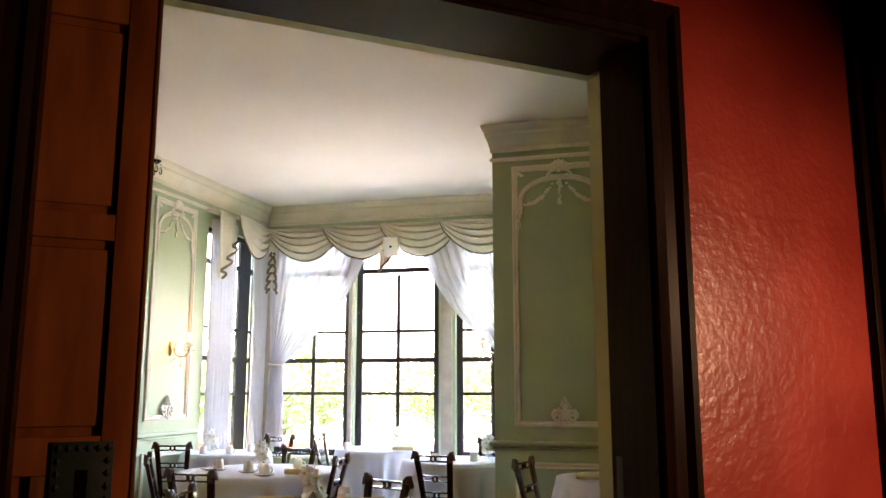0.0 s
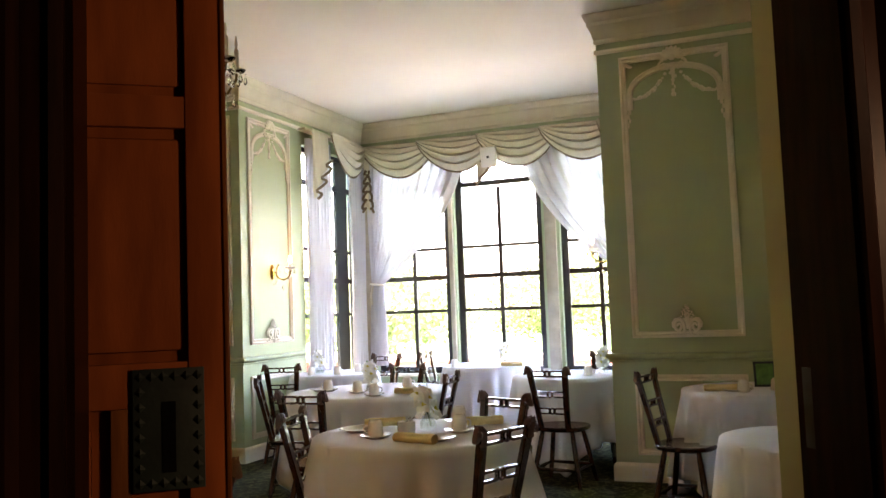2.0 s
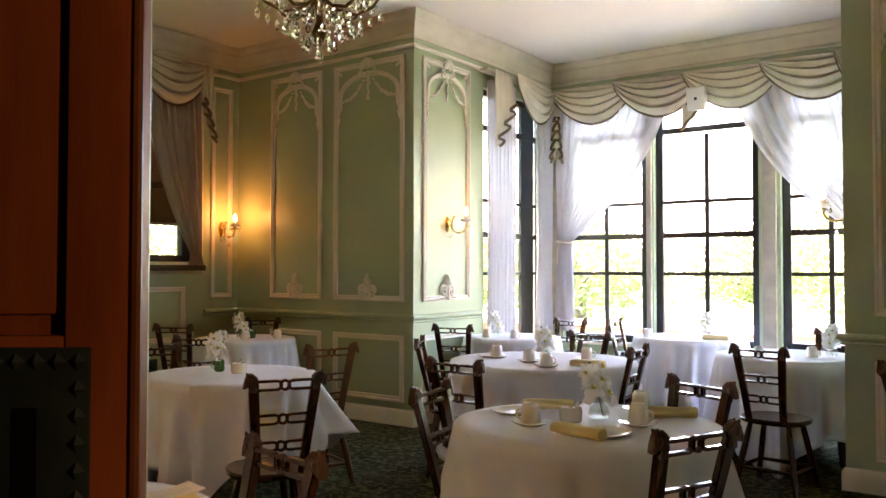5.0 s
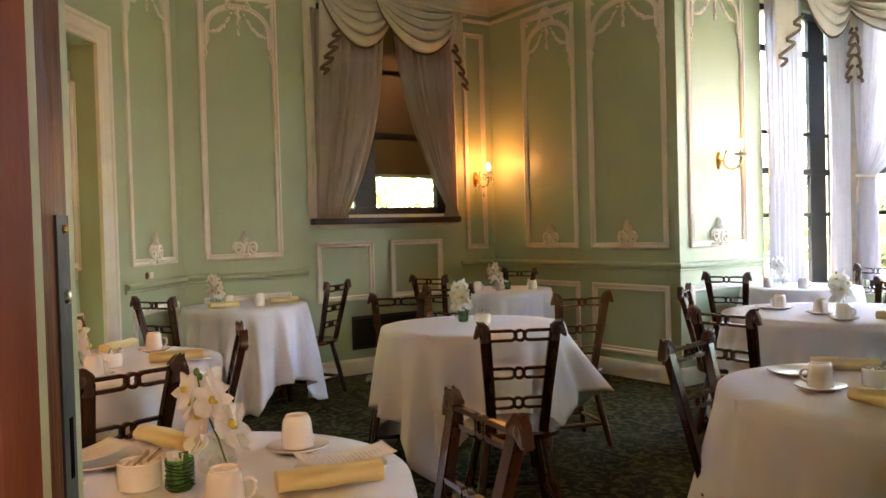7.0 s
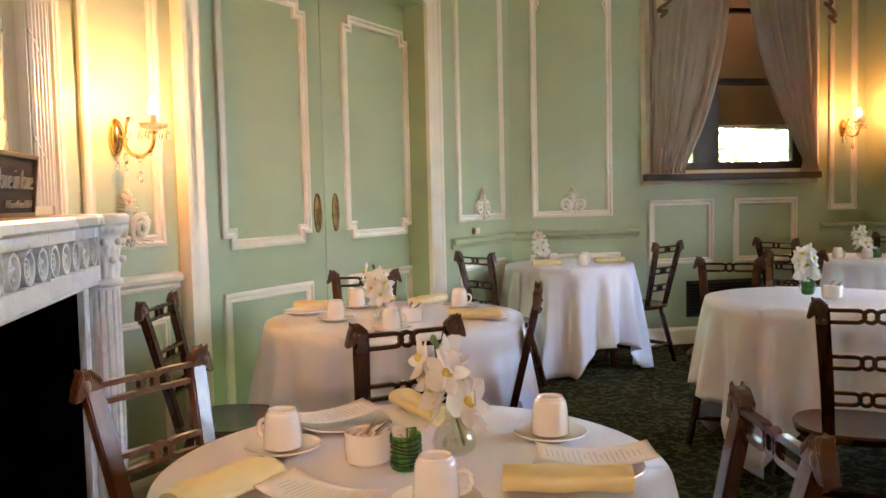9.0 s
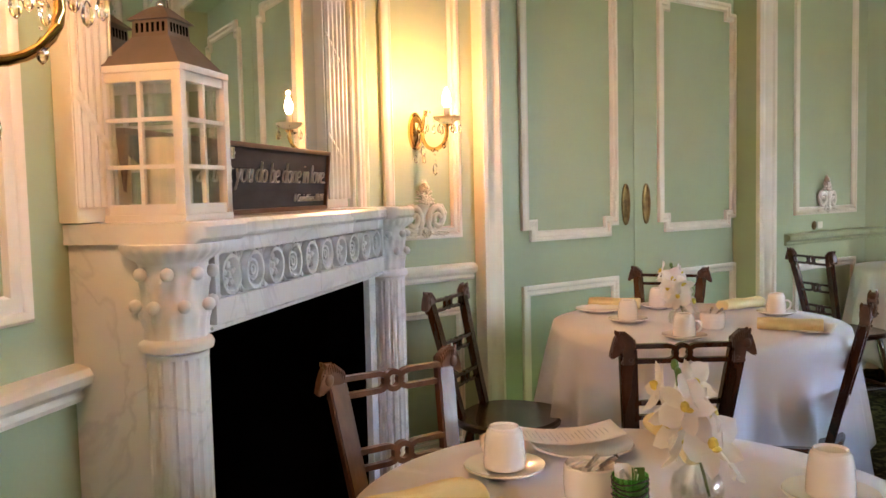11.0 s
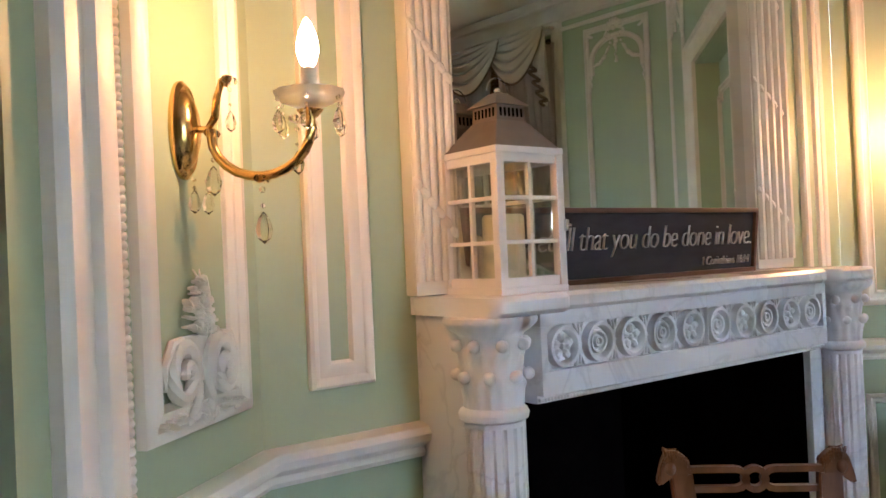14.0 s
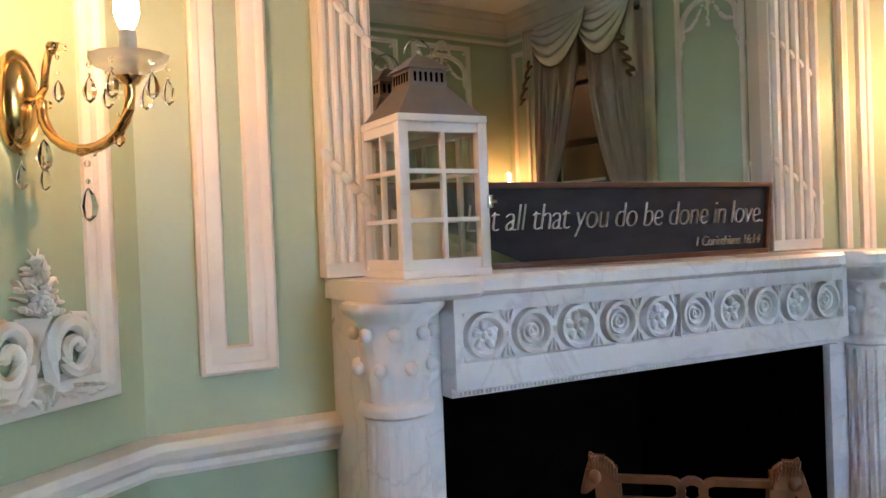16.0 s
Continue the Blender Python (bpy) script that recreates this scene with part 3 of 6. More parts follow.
def wall_panel(m, s0, s1, z0, z1, arch=True, low=True, prof=FRAME_P, label="cream moulded wall panel frame with arched top and plaster garlands", crest_h=0.2):
    t = thing("wall_panel", m @ Matrix.Translation((s0, 0, z0)), label, "wall panel", "moulded wall panels")
    w, h = s1 - s0, z1 - z0
    part("moulding", sweep(bmesh.new(), [(0, 0), (w, 0), (w, h), (0, h)], prof, FACE, closed=True), CREAM, t)
    if arch:
        zs = h - 0.30
        path = [(0.05, zs - 0.12), (0.05, zs)] + [(w / 2 - (w / 2 - 0.05) * math.cos(a), zs + 0.21 * math.sin(a)) for a in [math.pi * k / 14 for k in range(1, 14)]] + [(w - 0.05, zs), (w - 0.05, zs - 0.12)]
        part("arch_moulding", sweep(bmesh.new(), path[::-1], [(0, 0), (0, 0.014), (0.010, 0.021), (0.020, 0.013), (0.030, 0.013), (0.038, 0.019), (0.046, 0.0)], FACE), CREAM, t)
        o = bmesh.new()
        cz = h - 0.05
        for k in range(9):
            a = radians(90 + (k - 4) * 24)
            ball(o, (w / 2 + 0.052 * math.cos(a), 0.026, cz + 0.050 * math.sin(a)), (0.018, 0.017, 0.040), 6, Matrix.Rotation(math.pi / 2 - a, 4, "Y"))
        ball(o, (w / 2, 0.024, cz), (0.03, 0.018, 0.028), 8)
        for sg in (-1, 1):
            scroll(o, w / 2 + sg * 0.068, cz - 0.060, 0.040, 1.2, -sg, 0.018, 0.011, 90)
            tube(o, [(w / 2 + sg * 0.06, 0.012, cz), (w / 2 + sg * w * 0.24, 0.014, cz + 0.015), (w / 2 + sg * w * 0.38, 0.012, cz - 0.0)], [0.012, 0.01, 0.005], 6)
            x = w / 2 + sg * (w / 2 - 0.055)
            for k in range(5):
                ball(o, (x - sg * 0.012 * (k % 2), 0.008, zs - 0.10 - k * 0.035), (0.016 - 0.002 * k, 0.01, 0.022), 6)
            for q in range(4):
                ball(o, (w / 2 + sg * (w / 2 - 0.085 + 0.012 * q), 0.01, h - 0.085 + 0.008 * q), (0.02, 0.008, 0.012), 6)
        part("crest_ornament", o, CREAM, t, "shell crest with scrolls")
        g = bmesh.new()
        for sg in (-1, 1):
            garland(g, (w / 2 + sg * 0.04, cz - 0.09), (w / 2 + sg * (w / 2 - 0.075), zs - 0.03), 0.07, 15, 0.017)
        for k in range(8):
            ball(g, (w / 2 + 0.008 * math.sin(k * 2.2), 0.008, cz - 0.09 - k * 0.028), (0.016 + 0.009 * math.sin(k * 0.9 + 0.6), 0.012, 0.018), 6)
        part("garland", g, CREAM, t, "hanging plaster flower garland")
    if low:
        o = bmesh.new()
        crest(o, w / 2, 0.012, crest_h)
        part("lower_ornament", o, CREAM, t, "scrolled shell ornament")
    return t


PL = "plain cream rectangular moulding on the wall"
Z0, Z1 = 1.075, 3.25
# north wall, left part
wall_panel(F_NL, 0.10, 0.94, Z0, Z1)
wall_panel(F_NL, 1.10, 1.80, Z0, Z1)
wall_panel(F_NL, 0.10, 0.94, 0.20, 0.78, False, False, FRAME_P, PL)
wall_panel(F_NL, 1.10, 1.80, 0.20, 0.78, False, False, FRAME_P, PL)
# pier beside the bay
wall_panel(F_NR, 2.45 - 0.98, 2.45 - 0.17, Z0, Z1)
wall_panel(F_NR, 2.45 - 0.98, 2.45 - 0.17, 0.20, 0.80, False, False, FRAME_P, PL)
wall_panel(F_NR, 0.25, 1.25, Z0, Z1)
wall_panel(F_NR, 0.25, 1.25, 0.20, 0.80, False, False, FRAME_P, PL)
# bay side
wall_panel(F_BL, 2.47 - 0.85, 2.47 - 0.12, Z0, Z1)
wall_panel(F_BL, 2.47 - 0.85, 2.47 - 0.12, 0.20, 0.78, False, False, FRAME_P, PL)
# west wall
wall_panel(F_W, 6.93 - 6.84, 6.93 - 6.58, Z0, 3.20, False, False)
wall_panel(F_W, 6.93 - 4.64, 6.93 - 3.97, Z0, Z1)
wall_panel(F_W, 6.93 - 5.52, 6.93 - 4.95, 0.66, 1.19, False, False, FRAME_P, PL)
wall_panel(F_W, 6.93 - 6.28, 6.93 - 5.70, 0.66, 1.19, False, False, FRAME_P, PL)
wall_panel(F_W, 6.93 - 4.70, 6.93 - 3.95, 0.20, 0.78, False, False, FRAME_P, PL)
# south-west diagonal
wall_panel(F_SW, LEN_D - 3.78, LEN_D - 3.03, Z0, Z1)
wall_panel(F_SW, LEN_D - 3.78, LEN_D - 3.03, 0.20, 0.78, False, False, FRAME_P, PL)
wall_panel(F_SW, LEN_D - 0.44, LEN_D - 0.06, Z0, Z1, True, True, FRAME_P, crest_h=0.195)
wall_panel(F_SW, LEN_D - 0.44, LEN_D - 0.06, 0.20, 0.78, False, False, FRAME_S, PL)
# south-east diagonal beside the entrance
wall_panel(F_SE, 0.07, 0.38, 1.055, Z1, True, True, FRAME_P, crest_h=0.195)
wall_panel(F_SE, 0.07, 0.38, 0.20, 0.80, False, False, FRAME_S, PL)
wall_panel(F_SE, 3.0, 3.8, Z0, Z1)
# narrow strips beside the mantel mirror
wall_panel(F_S, 1.855, 1.995, 1.06, 3.25, False, False, [(0, 0), (0, 0.014), (0.006, 0.020), (0.014, 0.018), (0.02, 0.010), (0.035, 0.014), (0.045, 0.010), (0.05, 0.0)], "narrow cream double moulding strip")
wall_panel(F_S, 0.095, 0.235, 1.06, 3.25, False, False, [(0, 0), (0, 0.014), (0.006, 0.020), (0.014, 0.018), (0.02, 0.010), (0.035, 0.014), (0.045, 0.010), (0.05, 0.0)], "narrow cream double moulding strip")


# door casings on the room side
def casing(m, s0, s1, z, width, label, material=None, y0=0.0, prof=None, name="door_casing"):
    prof = prof or [(0, 0), (0, 0.025), (0.02, 0.035), (0.035, 0.028), (0.06, 0.028), (0.075, 0.04), (0.10, 0.045), (width - 0.045, 0.045), (width - 0.035, 0.055), (width - 0.012, 0.055), (width, 0.03), (width, 0.0)]
    f = lambda x, y, h: (x, y0 + h, y)
    bm = sweep(bmesh.new(), [(s0, 0), (s0, z), (s1, z), (s1, 0)], prof, f)
    return solid(name, bm, material or CREAM, m, label, "door casing", kind="structure")


casing(F_SW, SW0, SW1, 2.50, 0.14, "cream moulded casing of the double door")
casing(F_SE, DO0 - 0.055, DO1 + 0.055, 2.415, 0.115, "cream moulded casing of the entrance", None, 0.0,
       [(0, 0), (0, 0.02), (0.012, 0.032), (0.024, 0.028), (0.05, 0.028), (0.058, 0.040), (0.080, 0.045), (0.095, 0.038), (0.102, 0.030), (0.115, 0.022), (0.115, 0)])
cb = bmesh.new()
for k in range(186):
    ball(cb, (DO0 - 0.165, 0.030, 0.18 + 0.012 * k), (0.008, 0.007, 0.0065), 4)
solid("casing_bead", cb, CREAM, F_SE, "small carved bead edging of the door casing", "trim", kind="structure", smooth=60)
HALLP = [(0, 0), (0, -0.02), (0.02, -0.03), (0.03, -0.022), (0.06, -0.026), (0.075, -0.045), (0.095, -0.045), (0.105, -0.03), (0.11, 0.0)]
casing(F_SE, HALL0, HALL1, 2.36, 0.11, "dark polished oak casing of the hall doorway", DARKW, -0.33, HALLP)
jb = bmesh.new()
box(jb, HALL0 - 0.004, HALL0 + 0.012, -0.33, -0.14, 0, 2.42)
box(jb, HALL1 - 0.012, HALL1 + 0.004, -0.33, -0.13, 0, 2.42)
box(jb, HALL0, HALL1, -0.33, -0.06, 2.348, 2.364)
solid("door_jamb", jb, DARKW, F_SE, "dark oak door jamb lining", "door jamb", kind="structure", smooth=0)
jg = bmesh.new()
box(jg, HALL1 + 0.03, HALL1 + 0.2, -0.126, -0.005, 0, 2.46)
box(jg, HALL0 - 0.1, HALL1 + 0.1, -0.058, -0.005, 2.354, 2.369)
solid("door_jamb_green", jg, GREEN, F_SE, "pale green painted inner door jamb", "door jamb", kind="structure", smooth=0)


# ---- windows and curtains ----
def window_unit(name, m, s0, s1, z0, z1, label, material, bars_v, bars_h, y=-0.10, head=None, w=0.055):
    """A framed window: frame, glazing bars and panes of glass as parts."""
    t = thing(name, m, label, "window", "bay windows", "structure")
    f = bmesh.new()
    for a, b, c, d in ((s0, s0 + w, z0, z1), (s1 - w, s1, z0, z1), (s0 + w, s1 - w, z0, z0 + w), (s0 + w, s1 - w, z1 - w, z1)):
        box(f, a, b, y - 0.03, y + 0.035, c, d, 0.004)
    part("window_frame", f, material, t)
    g = bmesh.new()
    for s, ww in bars_v:
        box(g, s - ww / 2, s + ww / 2, y - 0.018, y + 0.018, z0 + w, (head or z1) - w)
    part("glazing_bar", g, material, t)
    for z, ww in bars_h:
        part("glazing_bar", boxed(s0 + w, s1 - w, y - 0.022, y + 0.022, z - ww / 2, z + ww / 2), material, t)
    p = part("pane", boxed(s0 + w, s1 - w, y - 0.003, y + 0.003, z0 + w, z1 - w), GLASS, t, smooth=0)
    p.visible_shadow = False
    part("window_sill", boxed(s0 - 0.05, s1 + 0.05, y + 0.03, 0.05, z0 - 0.035, z0, 0.006), CREAM if material is FRAMEB else FRAMEBR, t)
    return t


HB = [(2.78, 0.055), (2.05, 0.036), (1.71, 0.055), (1.32, 0.036)]
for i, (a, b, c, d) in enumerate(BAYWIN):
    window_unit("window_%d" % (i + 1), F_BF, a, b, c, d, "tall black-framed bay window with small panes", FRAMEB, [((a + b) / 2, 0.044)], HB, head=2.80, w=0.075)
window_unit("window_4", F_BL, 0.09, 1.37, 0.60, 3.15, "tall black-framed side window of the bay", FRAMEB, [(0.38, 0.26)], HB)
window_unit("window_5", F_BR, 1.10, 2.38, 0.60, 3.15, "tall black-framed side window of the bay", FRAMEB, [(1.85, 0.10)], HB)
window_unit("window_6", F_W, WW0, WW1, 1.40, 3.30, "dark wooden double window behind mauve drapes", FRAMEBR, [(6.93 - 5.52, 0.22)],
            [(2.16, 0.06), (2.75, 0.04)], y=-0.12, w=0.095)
for s, w in ((0.97, 0.20), (2.21, 0.08)):
    b = bmesh.new()
    box(b, s + w * 0.18, s + w * 0.82, -0.16, 0.035, 0.60, 3.20, 0.012)
    box(b, s - 0.005, s + w + 0.005, -0.02, 0.02, 2.80, 3.20, 0.01)
    box(b, s - 0.015, s + w + 0.015, -0.02, 0.045, 2.88, 2.93, 0.01)
    solid("window_mullion", b, STONE, F_BF, "pale stone mullion between the bay windows", "mullion", "bay mullions", "structure")
for s in (0.02, 3.27):
    solid("window_mullion", boxed(s, s + 0.11, -0.02, 0.03, 0.60, 3.28, 0.01), STONE, F_BF, "pale stone window jamb", "mullion", "bay mullions", "structure")
solid("window_trim", sweep(bmesh.new(), [(WW0 - 0.0, 1.40), (WW1, 1.40), (WW1, 3.33), (WW0, 3.33)][::-1], [(-0.03, 0), (-0.03, 0.02), (0.0, 0.034), (0.03, 0.022), (0.06, 0.028), (0.09, 0.0)], FACE, closed=True), CREAM, F_W, "cream moulded window surround", "window trim", kind="structure")
solid("window_sill_board", boxed(WW0 - 0.06, WW1 + 0.08, 0.0, 0.09, 1.345, 1.40, 0.008), FRAMEBR, F_W, "brown wooden window sill board", "window sill", kind="structure")


def cloth(name, f, nu, nv, material, m, label, category, group="", thick=0.003):
    bm = grid(bmesh.new(), f, nu, nv)
    t = solid(name, bm, material, m, label, category, group, smooth=60)
    if thick:
        md = t.modifiers.new("thickness", "SOLIDIFY")
        md.thickness = thick
    return t


def swag(m, s0, s1, top, depth, y, flip=1, label="ivory satin swag valance with dark beaded fringe"):
    """A festoon gathered at both top corners, its folds hanging one below the other."""
    w = s1 - s0

    def f(u, v):
        q = u if flip > 0 else 1 - u
        arc = max(0.0, math.sin(math.pi * q))
        hang = arc ** (1.15 - 0.45 * v)
        drop = depth * (0.06 * v + 0.94 * v ** 0.9 * hang)
        ph = 2 * math.pi * 4.6 * v ** 0.8 + 0.5 * math.sin(3 * q)
        fold = (math.sin(ph) + 0.35 * math.sin(2 * ph + 0.6)) * 0.030 * (0.35 + 0.65 * arc)
        proud = 0.11 * (1 - q) ** 1.5
        bulge = 0.070 * arc * math.sin(math.pi * min(1, v * 0.75 + 0.12))
        lean = 0.03 * arc * v
        return (s0 + w * (u + (lean if flip > 0 else -lean)), y + proud + bulge + fold, top - drop + 0.012 * math.cos(ph) * arc * min(1, 4 * v))
    t = thing("swag", m, label, "valance", "valance swags")
    a = part("swag_cloth", grid(bmesh.new(), f, 34, 72), SWAG, t, smooth=70)
    a.modifiers.new("thickness", "SOLIDIFY").thickness = 0.004
    b = bmesh.new()
    tube(b, [Vector(f(k / 34, 1.0)) + Vector((0, 0.004, -0.004)) for k in range(35)], 0.006, 6)
    for k in range(64):
        ball(b, Vector(f(k / 64, 1.0)) + Vector((0, 0.006, -0.014)), 0.0085, 5)
    part("fringe", b, FRINGE, t, "dark beaded fringe")
    return t


def jabot(m, s0, s1, top, z_in, z_out, y, label="ivory cascade tail with dark beaded edge", n=4, amp=0.042):
    """A tail folded back and forth in pleats, its lower edge stepping down from s0 to s1 in zigzags."""
    w = s1 - s0

    def f(u, v):
        low = z_in + (z_out - z_in) * u
        ph = 2 * math.pi * n * u
        back = math.copysign(amp, w) * math.sin(ph) * (0.3 + 0.7 * v)
        return (s0 + w * u + back, y + 0.018 * math.cos(ph + 0.5) * (0.5 + 0.5 * v) + 0.03 * u, top + (low - 0.02 * math.sin(ph) - top) * v)
    t = thing("curtain_tail", m, label, "valance", "valance tails")
    a = part("tail_cloth", grid(bmesh.new(), f, 48, 10), SWAG, t, smooth=70)
    a.modifiers.new("thickness", "SOLIDIFY").thickness = 0.004
    b = bmesh.new()
    tube(b, [Vector(f(k / 60, 1.0)) + Vector((0, 0.045, 0)) for k in range(61)], 0.015, 6)
    part("fringe", b, FRINGE, t, "dark beaded fringe")
    return t


# bay front valance: s runs from the right-hand corner
xs = lambda x: -1.55 - x
for k in range(4):
    a = -4.86 + 0.735 * k
    swag(F_BF, xs(a + 0.93), xs(a), 3.31, 0.39, 0.07, -1)
swag(F_BF, 0.02, 0.46, 3.31, 0.38, 0.08, -1)
jabot(F_BF, 3.25, 3.29, 3.31, 3.02, 2.52, 0.11, n=5, amp=0.030)
jabot(F_BF, xs(-3.26), xs(-3.42), 3.05, 2.92, 2.74, 0.07, n=2, amp=0.03)
swag(F_BL, 0.06, 1.08, 3.31, 0.40, 0.10, -1)
jabot(F_BL, 1.00, 1.38, 3.31, 3.02, 2.55, 0.11, n=3, amp=0.06)
jabot(F_BL, 0.14, 0.10, 3.31, 3.02, 2.52, 0.11, n=5, amp=0.030)
swag(F_BR, 1.5, 2.40, 3.31, 0.40, 0.10)
solid("valance_board", boxed(0.0, 3.40, 0.0, 0.10, 3.29, 3.315), SWAG, F_BF, "ivory covered valance board", "valance board")
solid("valance_board", boxed(0.0, 1.45, 0.0, 0.10, 3.29, 3.315), SWAG, F_BL, "ivory covered valance board", "valance board")
solid("valance_board", boxed(1.02, 2.17, 0.0, 0.10, 3.29, 3.315), SWAG, F_BR, "ivory covered valance board", "valance board")
# west window valance
ys = lambda y: 6.93 - y
swag(F_W, ys(5.80), ys(4.98), 3.35, 0.43, 0.06, -1)
swag(F_W, ys(6.50), ys(5.52), 3.35, 0.43, 0.08, -1)
jabot(F_W, ys(6.38), ys(6.50), 3.35, 3.02, 2.60, 0.10)
jabot(F_W, ys(5.16), ys(4.98), 3.35, 3.02, 2.62, 0.10)
solid("valance_board", boxed(ys(6.58), ys(4.96), 0.0, 0.10, 3.33, 3.356), SWAG, F_W, "ivory covered valance board", "valance board")


def tied_sheer(m, s_out, s_in, z_top, tie_s, tie_z, tie_w, z_low, low_w, y, material, label, folds=10, belly=0.55, tied=True):
    """A curtain gathered at its outer side: from the rod to the tie and on to the hem."""
    way = 1 if s_in > s_out else -1
    def f(u, v):
        if v < 0.62:
            q = v / 0.62
            xt = s_out + (s_in - s_out) * u
            xb = tie_s + way * tie_w * (u - 0.5)
            k = q ** (1.0 + belly * u)
            x = xt + (xb - xt) * k
            z = z_top + (tie_z - z_top) * q - 0.10 * u * math.sin(math.pi * q)
            w = 1 - 0.55 * q
        else:
            q = (v - 0.62) / 0.38
            spread = tie_w + (low_w - tie_w) * (q ** 0.6)
            x = tie_s + way * spread * (u - 0.5)
            z = tie_z + (z_low - tie_z) * q
            w = 0.45 + 0.3 * q
        fold = math.sin(2 * math.pi * folds * u + 1.3 * math.sin(3 * v)) * 0.024 * w + 0.008 * math.sin(2 * math.pi * folds * 2.3 * u + 5 * v)
        return (x, y + fold, z)
    t = thing("curtain", m, label, "curtain", "tied curtains")
    part("curtain_cloth", grid(bmesh.new(), f, folds * 7, 36), material, t, smooth=80)
    if not tied:
        return t
    b = bmesh.new()
    tube(b, [(tie_s + tie_w * 0.62 * math.cos(a), y + 0.05 * math.sin(a), tie_z + 0.01 * math.cos(a)) for a in [2 * math.pi * k / 14 for k in range(15)]], 0.014, 6)
    out = 1 if s_out > s_in else -1
    tube(b, [(tie_s + out * 0.06, y, tie_z), (tie_s + out * 0.08, y + 0.02, tie_z - 0.12), (tie_s + out * 0.075, y + 0.02, tie_z - 0.24)], 0.012, 6)
    part("tieback", b, SWAG, t, "ivory tasselled tieback")
    return t


tied_sheer(F_BF, xs(-4.86), xs(-3.55), 3.22, xs(-4.74), 1.66, 0.15, 0.70, 0.24, 0.07, SHEERW, "translucent white sheer curtain tied back to the side")
tied_sheer(F_BF, xs(-1.64), xs(-2.95), 3.22, xs(-1.76), 1.66, 0.15, 0.70, 0.24, 0.07, SHEERW, "translucent white sheer curtain tied back to the side")


def hung_sheer(m, s0, s1, z1, z0, y, folds, material, label):
    def f(u, v):
        return (s0 + (s1 - s0) * u, y + 0.022 * math.sin(2 * math.pi * folds * u + 0.8 * math.sin(4 * v)) + 0.006 * math.sin(17 * u + 6 * v), z1 + (z0 - z1) * v)
    return cloth("curtain", f, folds * 8, 12, material, m, label, "curtain", "hanging curtains", 0)


hung_sheer(F_BL, 0.86, 1.36, 3.22, 0.66, 0.05, 7, SHEERW, "straight hanging white sheer curtain")
hung_sheer(F_BL, 0.08, 0.40, 3.22, 0.66, 0.05, 5, SHEERW, "straight hanging white sheer curtain")
hung_sheer(F_BR, 1.12, 1.6, 3.22, 0.66, 0.05, 7, SHEERW, "straight hanging white sheer curtain")
hung_sheer(F_BR, 2.0, 2.36, 3.22, 0.66, 0.05, 5, SHEERW, "straight hanging white sheer curtain")
tied_sheer(F_W, ys(4.92), ys(5.64), 3.20, ys(5.08), 1.44, 0.30, 1.402, 0.30, 0.08, SHEERM, "heavy mauve drape gathered at the side", 8, 0.95, False)
tied_sheer(F_W, ys(6.38), ys(5.74), 3.20, ys(6.35), 1.50, 0.12, 1.402, 0.16, 0.08, SHEERM, "heavy mauve drape gathered at the side", 8, 0.55, False)
shade = thing("window_shade", F_W, "tan cloth roller shade drawn most of the way down", "window shade")
part("shade_cloth", grid(bmesh.new(), lambda u, v: (ys(6.34) + 0.74 * u, -0.20 + 0.006 * math.sin(9 * u), 3.24 - 1.44 * v), 20, 6), TANSHADE, shade, smooth=80)
part("bottom_bar", boxed(ys(6.34), ys(5.60), -0.21, -0.19, 1.785, 1.812, 0.004), CREAM, shade, "pale hem bar")

# loudspeaker on the bay valance
sp = thing("loudspeaker", F_BF @ Matrix.Translation((xs(-3.22), 0.26, 3.02)) @ pose(0, 0, 0, -15, 0, 6) @ Matrix.Scale(0.85, 4), "small white wall loudspeaker hung on the valance", "loudspeaker")
part("case", boxed(-0.10, 0.10, -0.07, 0.06, -0.14, 0.12, 0.012), WHITEP, sp)
part("badge", boxed(-0.015, 0.015, 0.06, 0.064, -0.02, 0.01), IRON, sp)
part("bracket", boxed(-0.02, 0.02, -0.26, -0.07, 0.06, 0.11), WHITEP, sp)


# ---- doors ----
def notched(w, h, k):
    return [(k, 0), (w - k, 0), (w - k, k), (w, k), (w, h - k), (w - k, h - k), (w - k, h), (k, h), (k, h - k), (0, h - k), (0, k), (k, k)]


